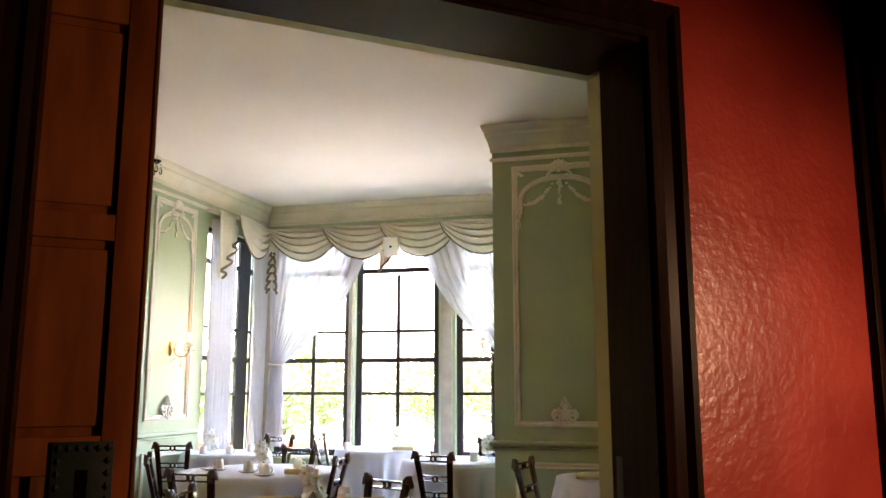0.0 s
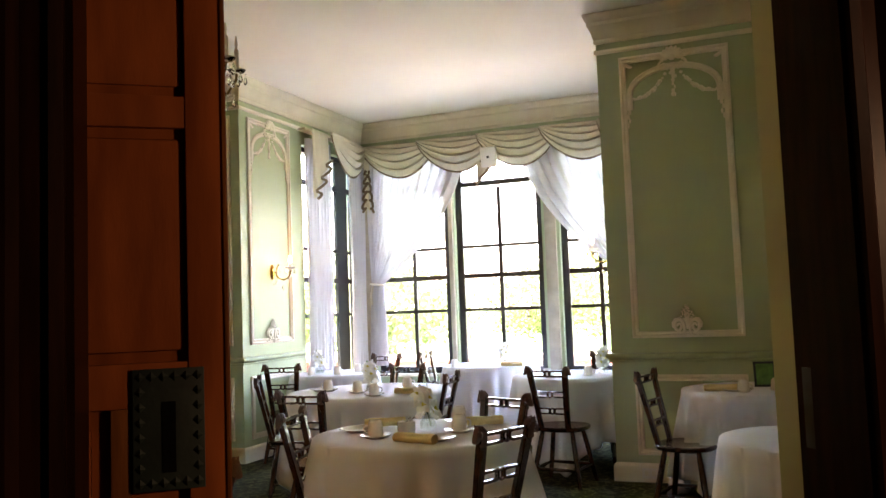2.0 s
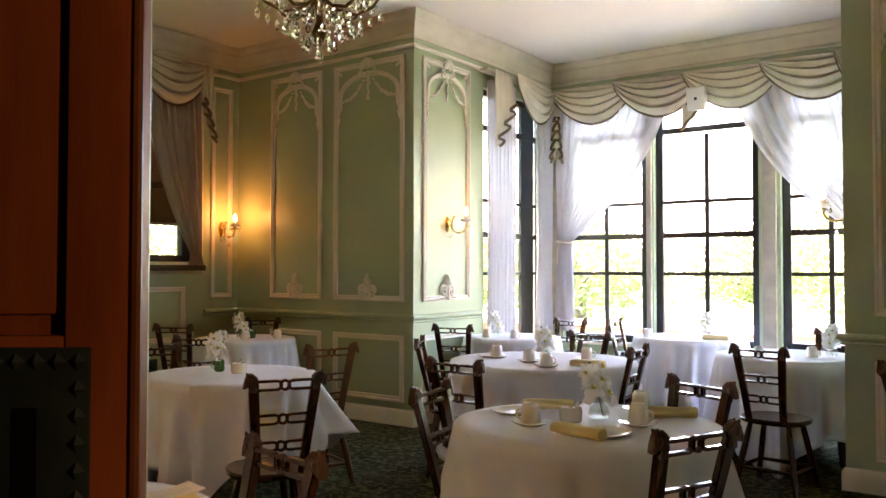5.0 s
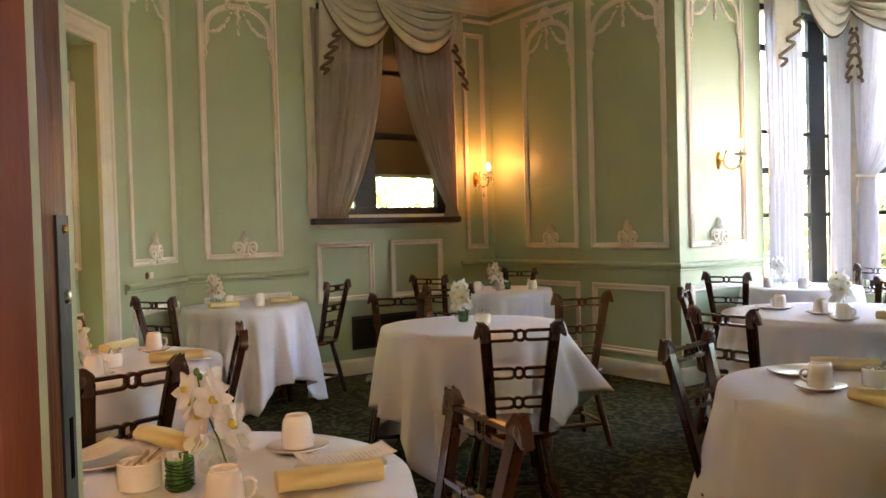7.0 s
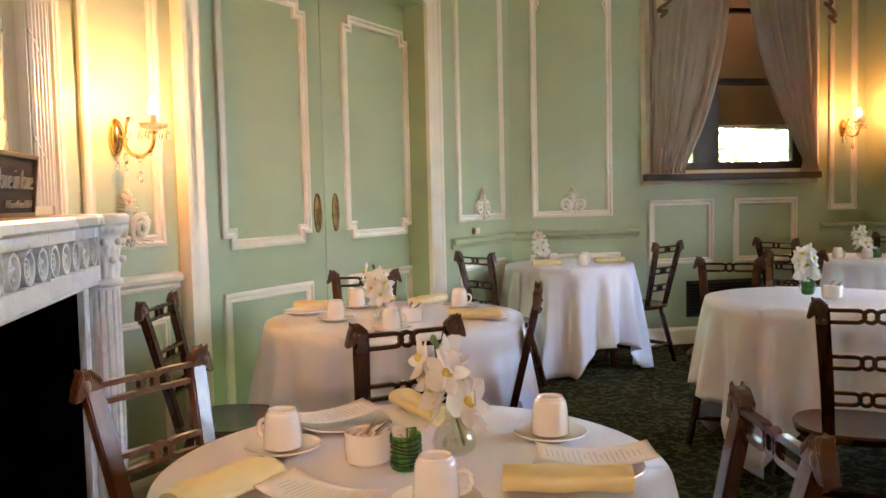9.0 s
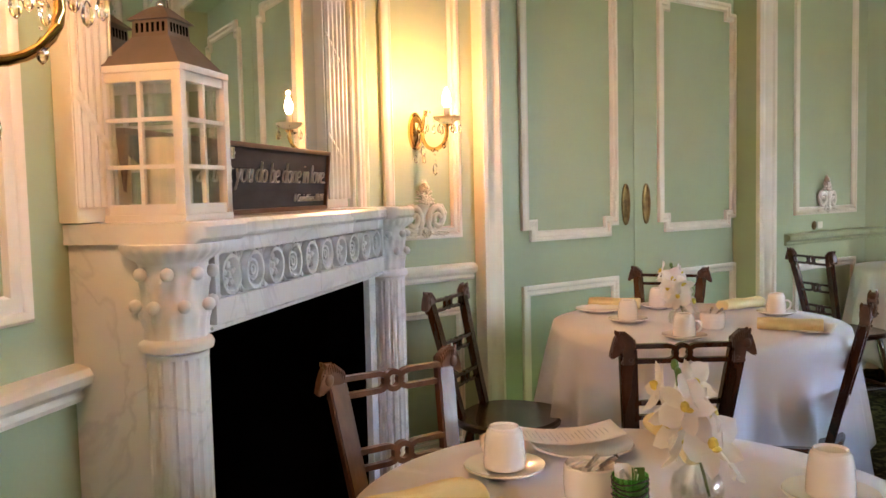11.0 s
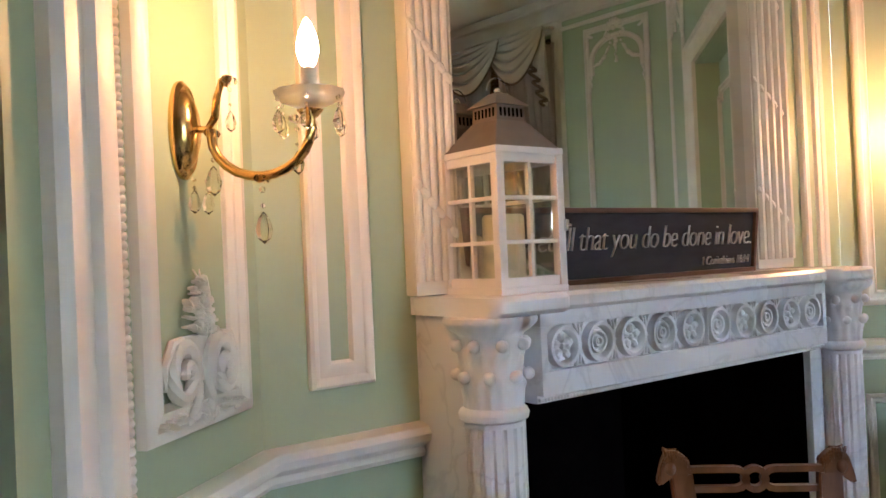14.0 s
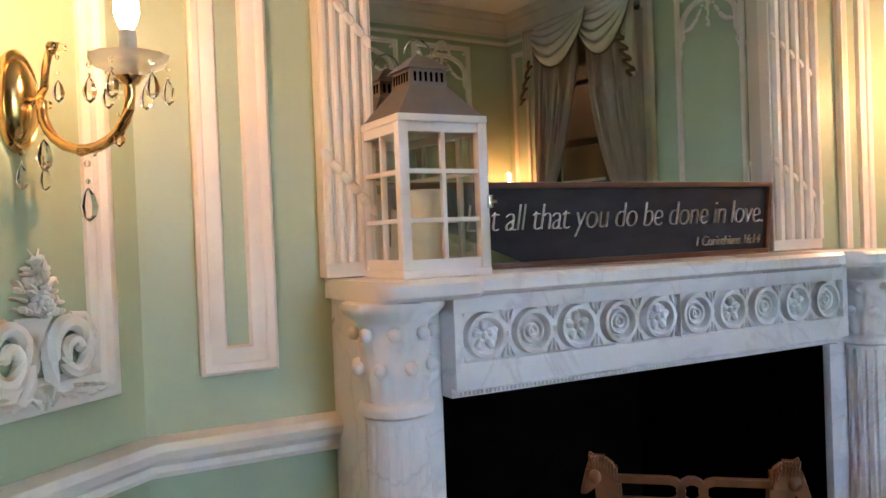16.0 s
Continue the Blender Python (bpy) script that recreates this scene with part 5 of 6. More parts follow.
def sconce(m, power, label, tint=(1.0, 0.48, 0.15)):
    t = thing("wall_sconce", m, label, "wall lamp", "wall sconces")
    bp = bmesh.new()
    lathe(bp, [(0.0, 0.0), (1.0, 0.0), (1.0, 0.006), (0.9, 0.012), (0.82, 0.010), (0.74, 0.016), (0.5, 0.024), (0.0, 0.028)], 28, Matrix.Rotation(-math.pi / 2, 4, "X") @ Matrix.Diagonal((0.036, 0.076, 1, 1)))
    part("backplate", bp, BRASS, t, "oval polished brass backplate")
    arm = bmesh.new()
    path = [(0, 0.025, 0.0), (0, 0.045, -0.002), (0, 0.058, 0.016), (0, 0.062, 0.045), (0, 0.072, 0.070), (0, 0.084, 0.074), (0, 0.078, 0.060)]
    tube(arm, path, [0.006] * 5 + [0.005, 0.003], 8)
    path = [(0, 0.050, -0.002)] + [(0, 0.131 - 0.081 * math.cos(a), -0.012 - 0.066 * math.sin(a)) for a in [math.pi * k / 12 for k in range(1, 12)]] + [(0, 0.212, -0.012), (0, 0.212, 0.004)]
    tube(arm, path, 0.0075, 10)
    part("arm", arm, BRASS, t, "curved brass arm")
    cup = bmesh.new()
    lathe(cup, [(0.0, 0.024), (0.012, 0.028), (0.020, 0.038), (0.0, 0.040)], 16, Matrix.Translation((0, 0.212, -0.024)))
    part("cup", cup, BRASS, t)
    dish = bmesh.new()
    lathe(dish, [(0.004, 0.042), (0.022, 0.043), (0.044, 0.052), (0.050, 0.060), (0.052, 0.066), (0.047, 0.062), (0.040, 0.056), (0.02, 0.047), (0.004, 0.046)], 24, Matrix.Translation((0, 0.212, -0.024)), lambda a, z: 1 + 0.03 * math.cos(a * 12))
    part("bobeche", dish, FROST, t, "scalloped crystal drip dish")
    part("candle_sleeve", lathed([(0, 0.045), (0.0115, 0.045), (0.0115, 0.098), (0, 0.099)], 16, Matrix.Translation((0, 0.212, -0.022))), CANDLE, t)
    part("bulb", lathed([(0.006, 0.112), (0.012, 0.120), (0.0165, 0.135), (0.0165, 0.148), (0.012, 0.166), (0.006, 0.180), (0.0, 0.188)], 14, Matrix.Translation((0, 0.212, -0.036))), BULB, t, "lit candle bulb")
    for k in range(6):
        a = 2 * math.pi * k / 6 + 0.3
        drop_part(t, (0.050 * math.cos(a), 0.212 + 0.050 * math.sin(a), 0.034), 1.0, 0.028)
    for y, z, q, c in ((0.131, -0.084, 1.35, 0.055), (0.052, -0.010, 1.3, 0.055), (0.190, 0.000, 1.0, 0.05), (0.084, 0.068, 0.9, 0.05)):
        drop_part(t, (0.0, y, z), q, c)
        rb = bmesh.new()
        for s in (-1, 1):
            ball(rb, (s * 0.009, y, z + 0.002), (0.007, 0.009, 0.007), 6)
        part("crystal_rosette", rb, CRYSTAL, t)
    for s in (-1, 1):
        drop_part(t, (s * 0.02, 0.03, -0.07), 1.0, 0.03)
    point_lamp("sconce_light", m @ Vector((0, 0.212, 0.160)), power, tint, 0.006)
    return t


GOLDS = "polished brass wall sconce with crystal drops and a lit candle bulb"
sconce(F_SE @ Matrix.Translation((0.235, 0.0, 1.51)), LAMP * 0.8, GOLDS)
sconce(F_SW @ Matrix.Translation((LEN_D - 0.22, 0.0, 1.51)), LAMP * 1.8, GOLDS)
sconce(F_W @ Matrix.Translation((ys(6.71), 0.0, 1.76)), LAMP * 1.05, GOLDS, (1.0, 0.36, 0.08))
sconce(F_BL @ Matrix.Translation((2.47 - 0.50, 0.0, 1.77)), LAMP * 0.5, GOLDS)
sconce(F_BR @ Matrix.Translation((0.50, 0.0, 1.77)), LAMP * 0.5, GOLDS)

ch = thing("chandelier", pose(CX, 3.98, 0.0), "crystal chandelier with unlit candle arms hanging from the ceiling", "chandelier")
part("stem", lathed([(0.0, 2.36), (0.02, 2.37), (0.035, 2.42), (0.015, 2.47), (0.02, 2.55), (0.045, 2.60), (0.02, 2.66), (0.012, 2.75), (0.03, 2.85), (0.012, 2.95), (0.006, 3.0), (0.006, 3.62), (0.05, 3.64), (0.055, CEIL_Z - 0.002), (0.0, CEIL_Z - 0.002)], 20), OLDBRASS, ch)
rnd = random.Random(4)
for k in range(8):
    a = 2 * math.pi * k / 8
    ca, sa = math.cos(a), math.sin(a)
    ab = tube(bmesh.new(), [(r * ca, r * sa, z) for r, z in ((0.02, 2.58), (0.08, 2.53), (0.16, 2.51), (0.24, 2.55), (0.285, 2.62), (0.29, 2.66))], 0.008, 8)
    arm = part("arm", ab, OLDBRASS, ch)
    at = Matrix.Translation((0.29 * ca, 0.29 * sa, 0))
    part("bobeche", lathed([(0.006, 2.66), (0.035, 2.665), (0.05, 2.68), (0.046, 2.678), (0.02, 2.67), (0.006, 2.668)], 14, at), CRYSTAL, arm)
    part("candle_sleeve", lathed([(0, 2.665), (0.012, 2.665), (0.012, 2.79), (0.005, 2.80), (0.009, 2.82), (0.004, 2.86), (0, 2.87)], 10, at), CANDLE, arm)
    for q in range(5):
        b = a + 2 * math.pi * q / 5
        drop_part(arm, (0.29 * ca + 0.046 * math.cos(b), 0.29 * sa + 0.046 * math.sin(b), 2.668), 1.3, 0.03)
    for q in range(6):
        r = 0.05 + 0.045 * q
        drop_part(arm, (r * ca, r * sa, 2.52 + 0.02 * abs(q - 3) - 0.01), 1.4, 0.03 + 0.02 * rnd.random())
    for q in range(7):
        f = q / 6
        b = a + math.pi / 8 * f * 2
        part("crystal_bead", ball(bmesh.new(), (0.27 * math.cos(b), 0.27 * math.sin(b), 2.66 - 0.10 * 4 * f * (1 - f)), 0.009, 6), CRYSTAL, arm)
    for q in range(5):
        f = q / 4
        part("crystal_bead", ball(bmesh.new(), ((0.05 + 0.2 * f) * ca, (0.05 + 0.2 * f) * sa, 2.92 - 0.22 * f - 0.08 * math.sin(math.pi * f)), 0.009, 6), CRYSTAL, arm)
for ring, (r, z) in enumerate(((0.07, 2.42), (0.11, 2.47), (0.15, 2.50))):
    for q in range(8 + 2 * ring):
        b = 2 * math.pi * q / (8 + 2 * ring)
        drop_part(ch, (r * math.cos(b), r * math.sin(b), z), 1.5, 0.04)
drop_part(ch, (0, 0, 2.37), 2.0, 0.03)

# unseen shaded wall lamp, added so the red wall and oak door get light
hl = thing("hall_wall_lamp", F_SE @ pose(3.55, -2.0, 1.70, 0, 0, 90), "unseen brass wall lamp with a pale cloth shade, added to light the hall", "wall lamp")
part("backplate", boxed(-0.05, 0.05, 0.0, 0.015, -0.10, 0.06, 0.004), BRASS, hl)
part("arm", tube(bmesh.new(), [(0, 0.015, -0.04), (0, 0.08, -0.06), (0, 0.12, -0.03), (0, 0.12, 0.02)], 0.007, 8), BRASS, hl)
part("shade", lathed([(0.085, -0.02), (0.055, 0.12), (0.053, 0.12), (0.083, -0.02)], 24, Matrix.Translation((0, 0.12, 0.02))), CANDLE, hl)
# fill spot in front of the added lamp does the actual lighting
spd = bpy.data.lights.new("hall_fill_light", "SPOT")
spd.energy, spd.spot_size, spd.spot_blend, spd.shadow_soft_size, spd.color = HALLW, radians(110), 0.9, 0.06, (1.0, 0.72, 0.45)
spo = new("hall_fill_light", spd)
spo.matrix_world = F_SE @ look((3.33, -2.0, 1.64), (2.1, -0.33, 0.95))


# ---- chairs ----
HEAD = [(-0.022, -0.044), (-0.022, 0.026), (-0.018, 0.044), (-0.008, 0.055), (0.006, 0.062), (0.022, 0.064), (0.034, 0.060), (0.041, 0.050), (0.047, 0.036), (0.052, 0.013),
        (0.060, -0.012), (0.058, -0.022), (0.050, -0.024), (0.043, -0.017), (0.035, -0.006), (0.024, 0.004), (0.015, 0.002), (0.017, -0.018), (0.023, -0.044)]
RAILZ = (0.845, 0.690, 0.565)
SPAN = {0.845: 0.137, 0.690: 0.124, 0.565: 0.113}


def back_y(z):
    return -0.155 - 0.24 * (z - 0.44)


def link_rail(bm, z, half):
    y = back_y(z)
    hw = half - 0.012
    prof = [(-0.006, y - 0.008), (-0.006, y + 0.008), (0.006, y + 0.008), (0.006, y - 0.008), (-0.006, y - 0.008)]
    for sg in (-1, 1):
        x0, x1 = 0.018, hw
        r = 0.019
        pts = [(x1, z - r), (x1, z + r), (x0 + r, z + r)] + [(x0 + r - r * math.sin(a) * 1.1, z + r * math.cos(a)) for a in [math.pi * k / 6 for k in range(1, 6)]] + [(x0 + r, z - r)]
        pts = [(sg * x, q) for x, q in pts]
        sweep(bm, pts, prof, FACE, closed=True)
    sweep(bm, ring_path(0, z, 0.020, 0.020, 14), prof, FACE, closed=True)


def build_chair(m, wood, label):
    t = thing("dining_chair", m, label, "chair", "dining chairs")
    seat = bmesh.new()
    lathe(seat, [(0.0, 0.432), (0.5, 0.431), (0.85, 0.437), (0.96, 0.440), (1.0, 0.432), (0.985, 0.415), (0.93, 0.407), (0.0, 0.405)], 32,
          Matrix.Diagonal((0.205, 0.19, 1, 1)), lambda a, z: (abs(math.cos(a)) ** 2.6 + abs(math.sin(a)) ** 2.6) ** (-1 / 2.6))
    part("seat", seat, wood, t)
    for sg in (-1, 1):
        b = bmesh.new()
        ring = []
        for z, x, wd, dp in ((0.425, 0.106, 0.019, 0.014), (0.60, 0.117, 0.021, 0.014), (0.80, 0.135, 0.022, 0.014), (0.86, 0.140, 0.022, 0.013)):
            y = back_y(z)
            ring.append([b.verts.new((sg * x + dx * wd, y + dy * dp, z)) for dx, dy in ((-1, -1), (1, -1), (1, 1), (-1, 1))])
        for p, q in zip(ring, ring[1:]):
            for k in range(4):
                b.faces.new((p[k], p[(k + 1) % 4], q[(k + 1) % 4], q[k]))
        b.faces.new(ring[0][::-1])
        b.faces.new(ring[-1])
        bmesh.ops.bevel(b, geom=list(b.edges), offset=0.004, segments=2, affect="EDGES")
        post = part("back_post", b, wood, t)
        h = bmesh.new()
        hx, hy, hz = sg * 0.141, back_y(0.86), 0.852
        shape(h, [(sg * x * 0.76, z * 0.76) for x, z in HEAD], -0.014, 0.014, Matrix.Translation((hx, hy, hz)))
        bmesh.ops.bevel(h, geom=list(h.edges), offset=0.0035, segments=2, affect="EDGES")
        for face in (-1, 1):
            ball(h, (hx + sg * 0.019, hy + face * 0.012, hz + 0.016), (0.012, 0.006, 0.014), 10)
            ball(h, (hx + sg * 0.031, hy + face * 0.013, hz + 0.028), (0.0036, 0.003, 0.0026), 6)
            ball(h, (hx + sg * 0.042, hy + face * 0.013, hz - 0.012), (0.003, 0.002, 0.002), 6)
            tube(h, [(hx + sg * 0.024, hy + face * 0.009, hz + 0.040), (hx + sg * 0.026, hy + face * 0.010, hz + 0.048), (hx + sg * 0.029, hy + face * 0.009, hz + 0.053)], [0.005, 0.0048, 0.002], 6)
            for q in range(8):
                x0 = -0.016 + 0.0052 * q
                top = 0.030 + 0.018 * min(1, q / 4)
                tube(h, [(hx + sg * x0, hy + face * 0.008, hz + top + 0.001), (hx + sg * x0, hy + face * 0.0145, hz + top - 0.005), (hx + sg * (x0 - 0.001), hy + face * 0.015, hz + top - 0.018)], [0.0026, 0.0026, 0.001], 5)
            ball(h, (hx - sg * 0.006, hy + face * 0.014, hz - 0.020), 0.0055, 8)
        part("horse_head", h, HORSEW if wood is CHAIRW else CHAIRL, post, "carved horse-head finial")
    for z in RAILZ:
        b = bmesh.new()
        link_rail(b, z, SPAN[z])
        part("link_rail", b, wood, t, "pierced chain-link back rail")
    for sx in (-1, 1):
        for sy in (-1, 1):
            b = tube(bmesh.new(), [(sx * (0.115 + 0.075 * q), sy * (0.105 + 0.075 * q), 0.42 - 0.42 * q) for q in (0, 0.15, 0.45, 0.8, 1.0)], [0.015, 0.018, 0.020, 0.018, 0.015], 10)
            part("leg", b, wood, t)
    for a, b_ in (((-0.165, -0.155), (0.165, -0.155)), ((-0.165, 0.155), (0.165, 0.155)), ((-0.165, -0.155), (-0.165, 0.155)), ((0.165, -0.155), (0.165, 0.155))):
        b = tube(bmesh.new(), [(a[0], a[1], 0.13), ((a[0] + b_[0]) / 2, (a[1] + b_[1]) / 2, 0.13), (b_[0], b_[1], 0.13)], [0.010, 0.014, 0.010], 8)
        part("stretcher", b, wood, t)
    return t


def chair_pose(x, y, yaw):
    """From the middle of the back's top and the way that the chair faces."""
    a = radians(yaw)
    return pose(x - math.sin(a) * 0.265, y + math.cos(a) * 0.265, 0, 0, 0, yaw)


SEATS = [(-3.25, 3.86, 61), (-2.17, 2.85, 170), (-4.21, 1.58, -13), (-3.31, 2.41, 105), (-5.05, 2.44, -98), (-4.00, 3.02, 162),
         (-6.05, 3.22, 31), (-6.45, 4.74, 120), (-5.0, 4.38, -120), (-6.44, 5.57, 28), (-5.32, 4.98, -140), (-6.62, 6.72, -154),
         (-4.55, 6.95, 20), (-3.98, 5.75, -60), (-3.0, 4.78, 0), (-2.55, 3.98, -78), (-3.30, 6.98, 178), (-2.52, 6.05, 95),
         (-1.72, 4.78, 158), (-1.37, 3.72, 66), (-1.95, 6.48, -8), (-1.19, 6.14, -103), (-1.85, 8.35, 172), (-4.20, 8.42, 180), (-3.85, 8.62, -88)]
first = build_chair(chair_pose(*SEATS[0]), CHAIRW, "dark-stained wooden chair with carved horse heads and chain-link back")
for sxy in SEATS[1:]:
    copy_thing(first, chair_pose(*sxy))
worn = build_chair(chair_pose(-4.08, 5.02, 70), CHAIRL, "worn honey-brown wooden chair with carved horse heads")
copy_thing(worn, chair_pose(-2.94, 1.75, -43))


# ---- tables, cloths and tableware ----
def table(x, y, r, yaw, half, seed, drop=None, lift=None, flare=0.10):
    t = thing("round_table", pose(x, y, 0, 0, 0, yaw), "round wooden dining table hidden under a cloth", "table", "dining tables")
    part("tabletop", lathed([(0, 0.715), (r - 0.03, 0.715), (r - 0.02, 0.722), (r - 0.02, 0.735), (r - 0.025, 0.740), (0, 0.740)], 40), CHAIRW, t)
    for k in range(4):
        a = math.pi / 4 + math.pi / 2 * k
        part("leg", tube(bmesh.new(), [(0.55 * r * math.cos(a), 0.55 * r * math.sin(a), 0.716), (0.62 * r * math.cos(a), 0.62 * r * math.sin(a), 0.3), (0.68 * r * math.cos(a), 0.68 * r * math.sin(a), 0.0)], [0.028, 0.022, 0.018], 8), CHAIRW, t)
    rn = random.Random(seed)
    nf = rn.choice((15, 16, 17, 18))
    ph, p2 = rn.random() * 6, rn.random() * 6
    bm = bmesh.new()
    nu, top_n, skirt = 144, 5, 16
    rings = []
    c = bm.verts.new((0, 0, 0.748))
    for j in range(1, top_n + 1):
        rings.append([bm.verts.new((r * j / top_n * math.cos(2 * math.pi * i / nu), r * j / top_n * math.sin(2 * math.pi * i / nu), 0.748 + 0.0012 * math.sin(3 * i * 0.13 + j * 2.1) * (j < top_n))) for i in range(nu)])
    for j in range(1, skirt + 1):
        v = j / skirt
        row = []
        for i in range(nu):
            a = 2 * math.pi * i / nu
            side = half / max(abs(math.cos(a)), abs(math.sin(a)))
            hang = min(max(0.12, side - r), 0.735)
            z = 0.748 - hang * v
            edge = min(1, hang * v / 0.03)
            fold = math.cos(nf * a + ph + 0.9 * math.sin(2 * a + p2) + 0.5 * v) + 0.45 * math.cos((nf * 2 - 3) * a + p2)
            grow = max(0.0, hang * v - 0.03)
            rr = r + 0.008 * edge + flare * grow * 0.75 + fold * 0.078 * grow ** 0.8 * (0.75 + 0.5 * abs(math.sin(2 * a + p2)))
            if lift:
                la, amount, raise_by = lift
                d = (a - la + math.pi) % (2 * math.pi) - math.pi
                g = math.exp(-(d / 0.22) ** 2)
                rr += g * amount * v ** 1.2
                z += g * raise_by * v
            if z < 0.012:
                z = 0.012 + 0.004 * math.sin(9 * a)
            row.append(bm.verts.new((rr * math.cos(a), rr * math.sin(a), z)))
        rings.append(row)
    for i in range(nu):
        bm.faces.new((c, rings[0][i], rings[0][(i + 1) % nu]))
        for p, q in zip(rings, rings[1:]):
            bm.faces.new((p[i], q[i], q[(i + 1) % nu], p[(i + 1) % nu]))
    cl = solid("tablecloth", bm, LINEN, pose(x, y, 0, 0, 0, yaw), "white linen tablecloth draped in soft folds over a round table", "tablecloth", "tablecloths", smooth=80)
    cl.modifiers.new("thickness", "SOLIDIFY").thickness = 0.002
    return t


TZ = 0.7495
table(-2.49, 2.30, 0.47, 30, 0.86, 1)
table(-4.43, 2.51, 0.54, 12, 0.92, 2)
table(-4.36, 4.46, 0.50, -17, 0.90, 3, lift=(radians(45), 0.15, 0.42))
table(-6.70, 4.08, 0.46, 20, 0.98, 4)
table(-6.28, 6.20, 0.44, 40, 0.80, 5)
table(-2.02, 4.30, 0.52, 25, 1.0, 6, flare=0.22)
table(-3.27, 6.20, 0.62, 10, 0.98, 7)
table(-4.47, 7.78, 0.44, 35, 0.86, 8)
table(-3.15, 8.72, 0.50, 0, 1.05, 9)
table(-2.02, 7.55, 0.50, 45, 1.0, 10)
table(-0.53, 6.45, 0.46, 30, 1.0, 11)
table(-0.22, 4.43, 0.40, 15, 0.95, 12)


def make_cup(m, upright=False):
    t = thing("mug", m @ Matrix.Scale(0.9, 4), "white china mug turned upside down on its saucer" if not upright else "upright white china mug", "mug", "mugs")
    b = bmesh.new()
    lathe(b, [(0.039, 0.0), (0.0415, 0.001), (0.0425, 0.006), (0.0415, 0.030), (0.0390, 0.058), (0.0370, 0.070), (0.0345, 0.0765), (0.0315, 0.079), (0.0310, 0.083), (0.0295, 0.0845), (0.0280, 0.083), (0.0270, 0.080), (0.0, 0.079)], 32)
    lathe(b, [(0.039, 0.0), (0.0385, 0.01), (0.034, 0.068), (0.0, 0.072)], 32)
    part("body", b, CHINA, t)
    h = tube(bmesh.new(), [(0.038, 0, 0.054), (0.050, 0, 0.056), (0.058, 0, 0.052), (0.063, 0, 0.043), (0.063, 0, 0.032), (0.058, 0, 0.021), (0.050, 0, 0.015), (0.040, 0, 0.013)], [0.0045, 0.0045, 0.005, 0.0055, 0.0055, 0.005, 0.0045, 0.0045], 10)
    part("handle", h, CHINA, t)
    return t


def make_saucer(m, r=0.075):
    return solid("saucer", lathed([(0, 0.002), (0.04 * r / 0.075, 0.0), (0.045 * r / 0.075, 0.003), (r * 0.9, 0.011), (r, 0.015), (r * 0.985, 0.018), (r * 0.62, 0.008), (0.0, 0.007)], 36), CHINA, m, "round white china saucer", "saucer", "saucers")


def make_plate(m):
    r = 0.10
    return solid("plate", lathed([(0, 0.002), (0.06, 0.0), (0.065, 0.003), (r * 0.94, 0.012), (r, 0.015), (r * 0.985, 0.018), (r * 0.68, 0.007), (0.0, 0.006)], 40), CHINA, m, "white china side plate", "plate", "plates")


def make_napkin(m, seed):
    rn = random.Random(seed)
    b = bmesh.new()

    def f(u, v):
        a = 2 * math.pi * v
        k = 1 + 0.10 * math.cos(2 * a + 2 * u)
        spiral = 1 + 0.06 * v
        return ((u - 0.5) * 0.215, (0.031 + 0.003 * math.sin(6 * u + rn.random() * 0)) * math.cos(a) * k * spiral, 0.022 + 0.021 * math.sin(a) * spiral + (0.0015 * math.sin(11 * u + 3 * a)))
    grid(b, f, 14, 24)
    for u in (0.0, 1.0):
        ring = [b.verts.new(Vector(f(u, k / 20)) * 1.0) for k in range(20)]
        b.faces.new(ring)
    flap = bmesh.new()
    grid(flap, lambda u, v: (-0.09 + 0.18 * u, -0.032 - 0.002 * math.sin(3 * u) + 0.045 * v * (1 - 0.6 * u), 0.0415 + 0.004 * math.sin(math.pi * v) + 0.0015 * math.sin(9 * u)), 12, 5)
    t = thing("napkin", m, "rolled pale yellow cloth napkin", "napkin", "rolled napkins")
    part("roll", b, NAPKIN, t, smooth=70)
    part("flap", flap, NAPKIN, t, smooth=70)
    return t


def make_sugar(m):
    t = thing("sugar_pot", m, "round white china sugar pot holding packets and tongs", "sugar pot", "sugar pots")
    part("pot", lathed([(0, 0.0), (0.036, 0.0), (0.043, 0.006), (0.045, 0.03), (0.044, 0.058), (0.041, 0.060), (0.040, 0.055), (0.040, 0.012), (0, 0.010)], 32), CHINA, t)
    tube_b = tube(bmesh.new(), [(-0.005, 0, 0.03), (0.018, 0.005, 0.058), (0.044, 0.012, 0.078)], [0.004, 0.0035, 0.005], 6)
    tube(tube_b, [(-0.018, -0.01, 0.03), (0.004, -0.012, 0.060), (0.024, -0.016, 0.082)], [0.004, 0.0035, 0.005], 6)
    part("spoon", tube_b, STEEL, t)
    pk = bmesh.new()
    for k in range(4):
        box(pk, -0.03 + 0.013 * k, -0.022 + 0.013 * k, -0.022, 0.02, 0.02, 0.057, 0, Matrix.Rotation(0.08 * k, 4, "Z"))
    part("sugar_packet", pk, PAPER, t)
    return t


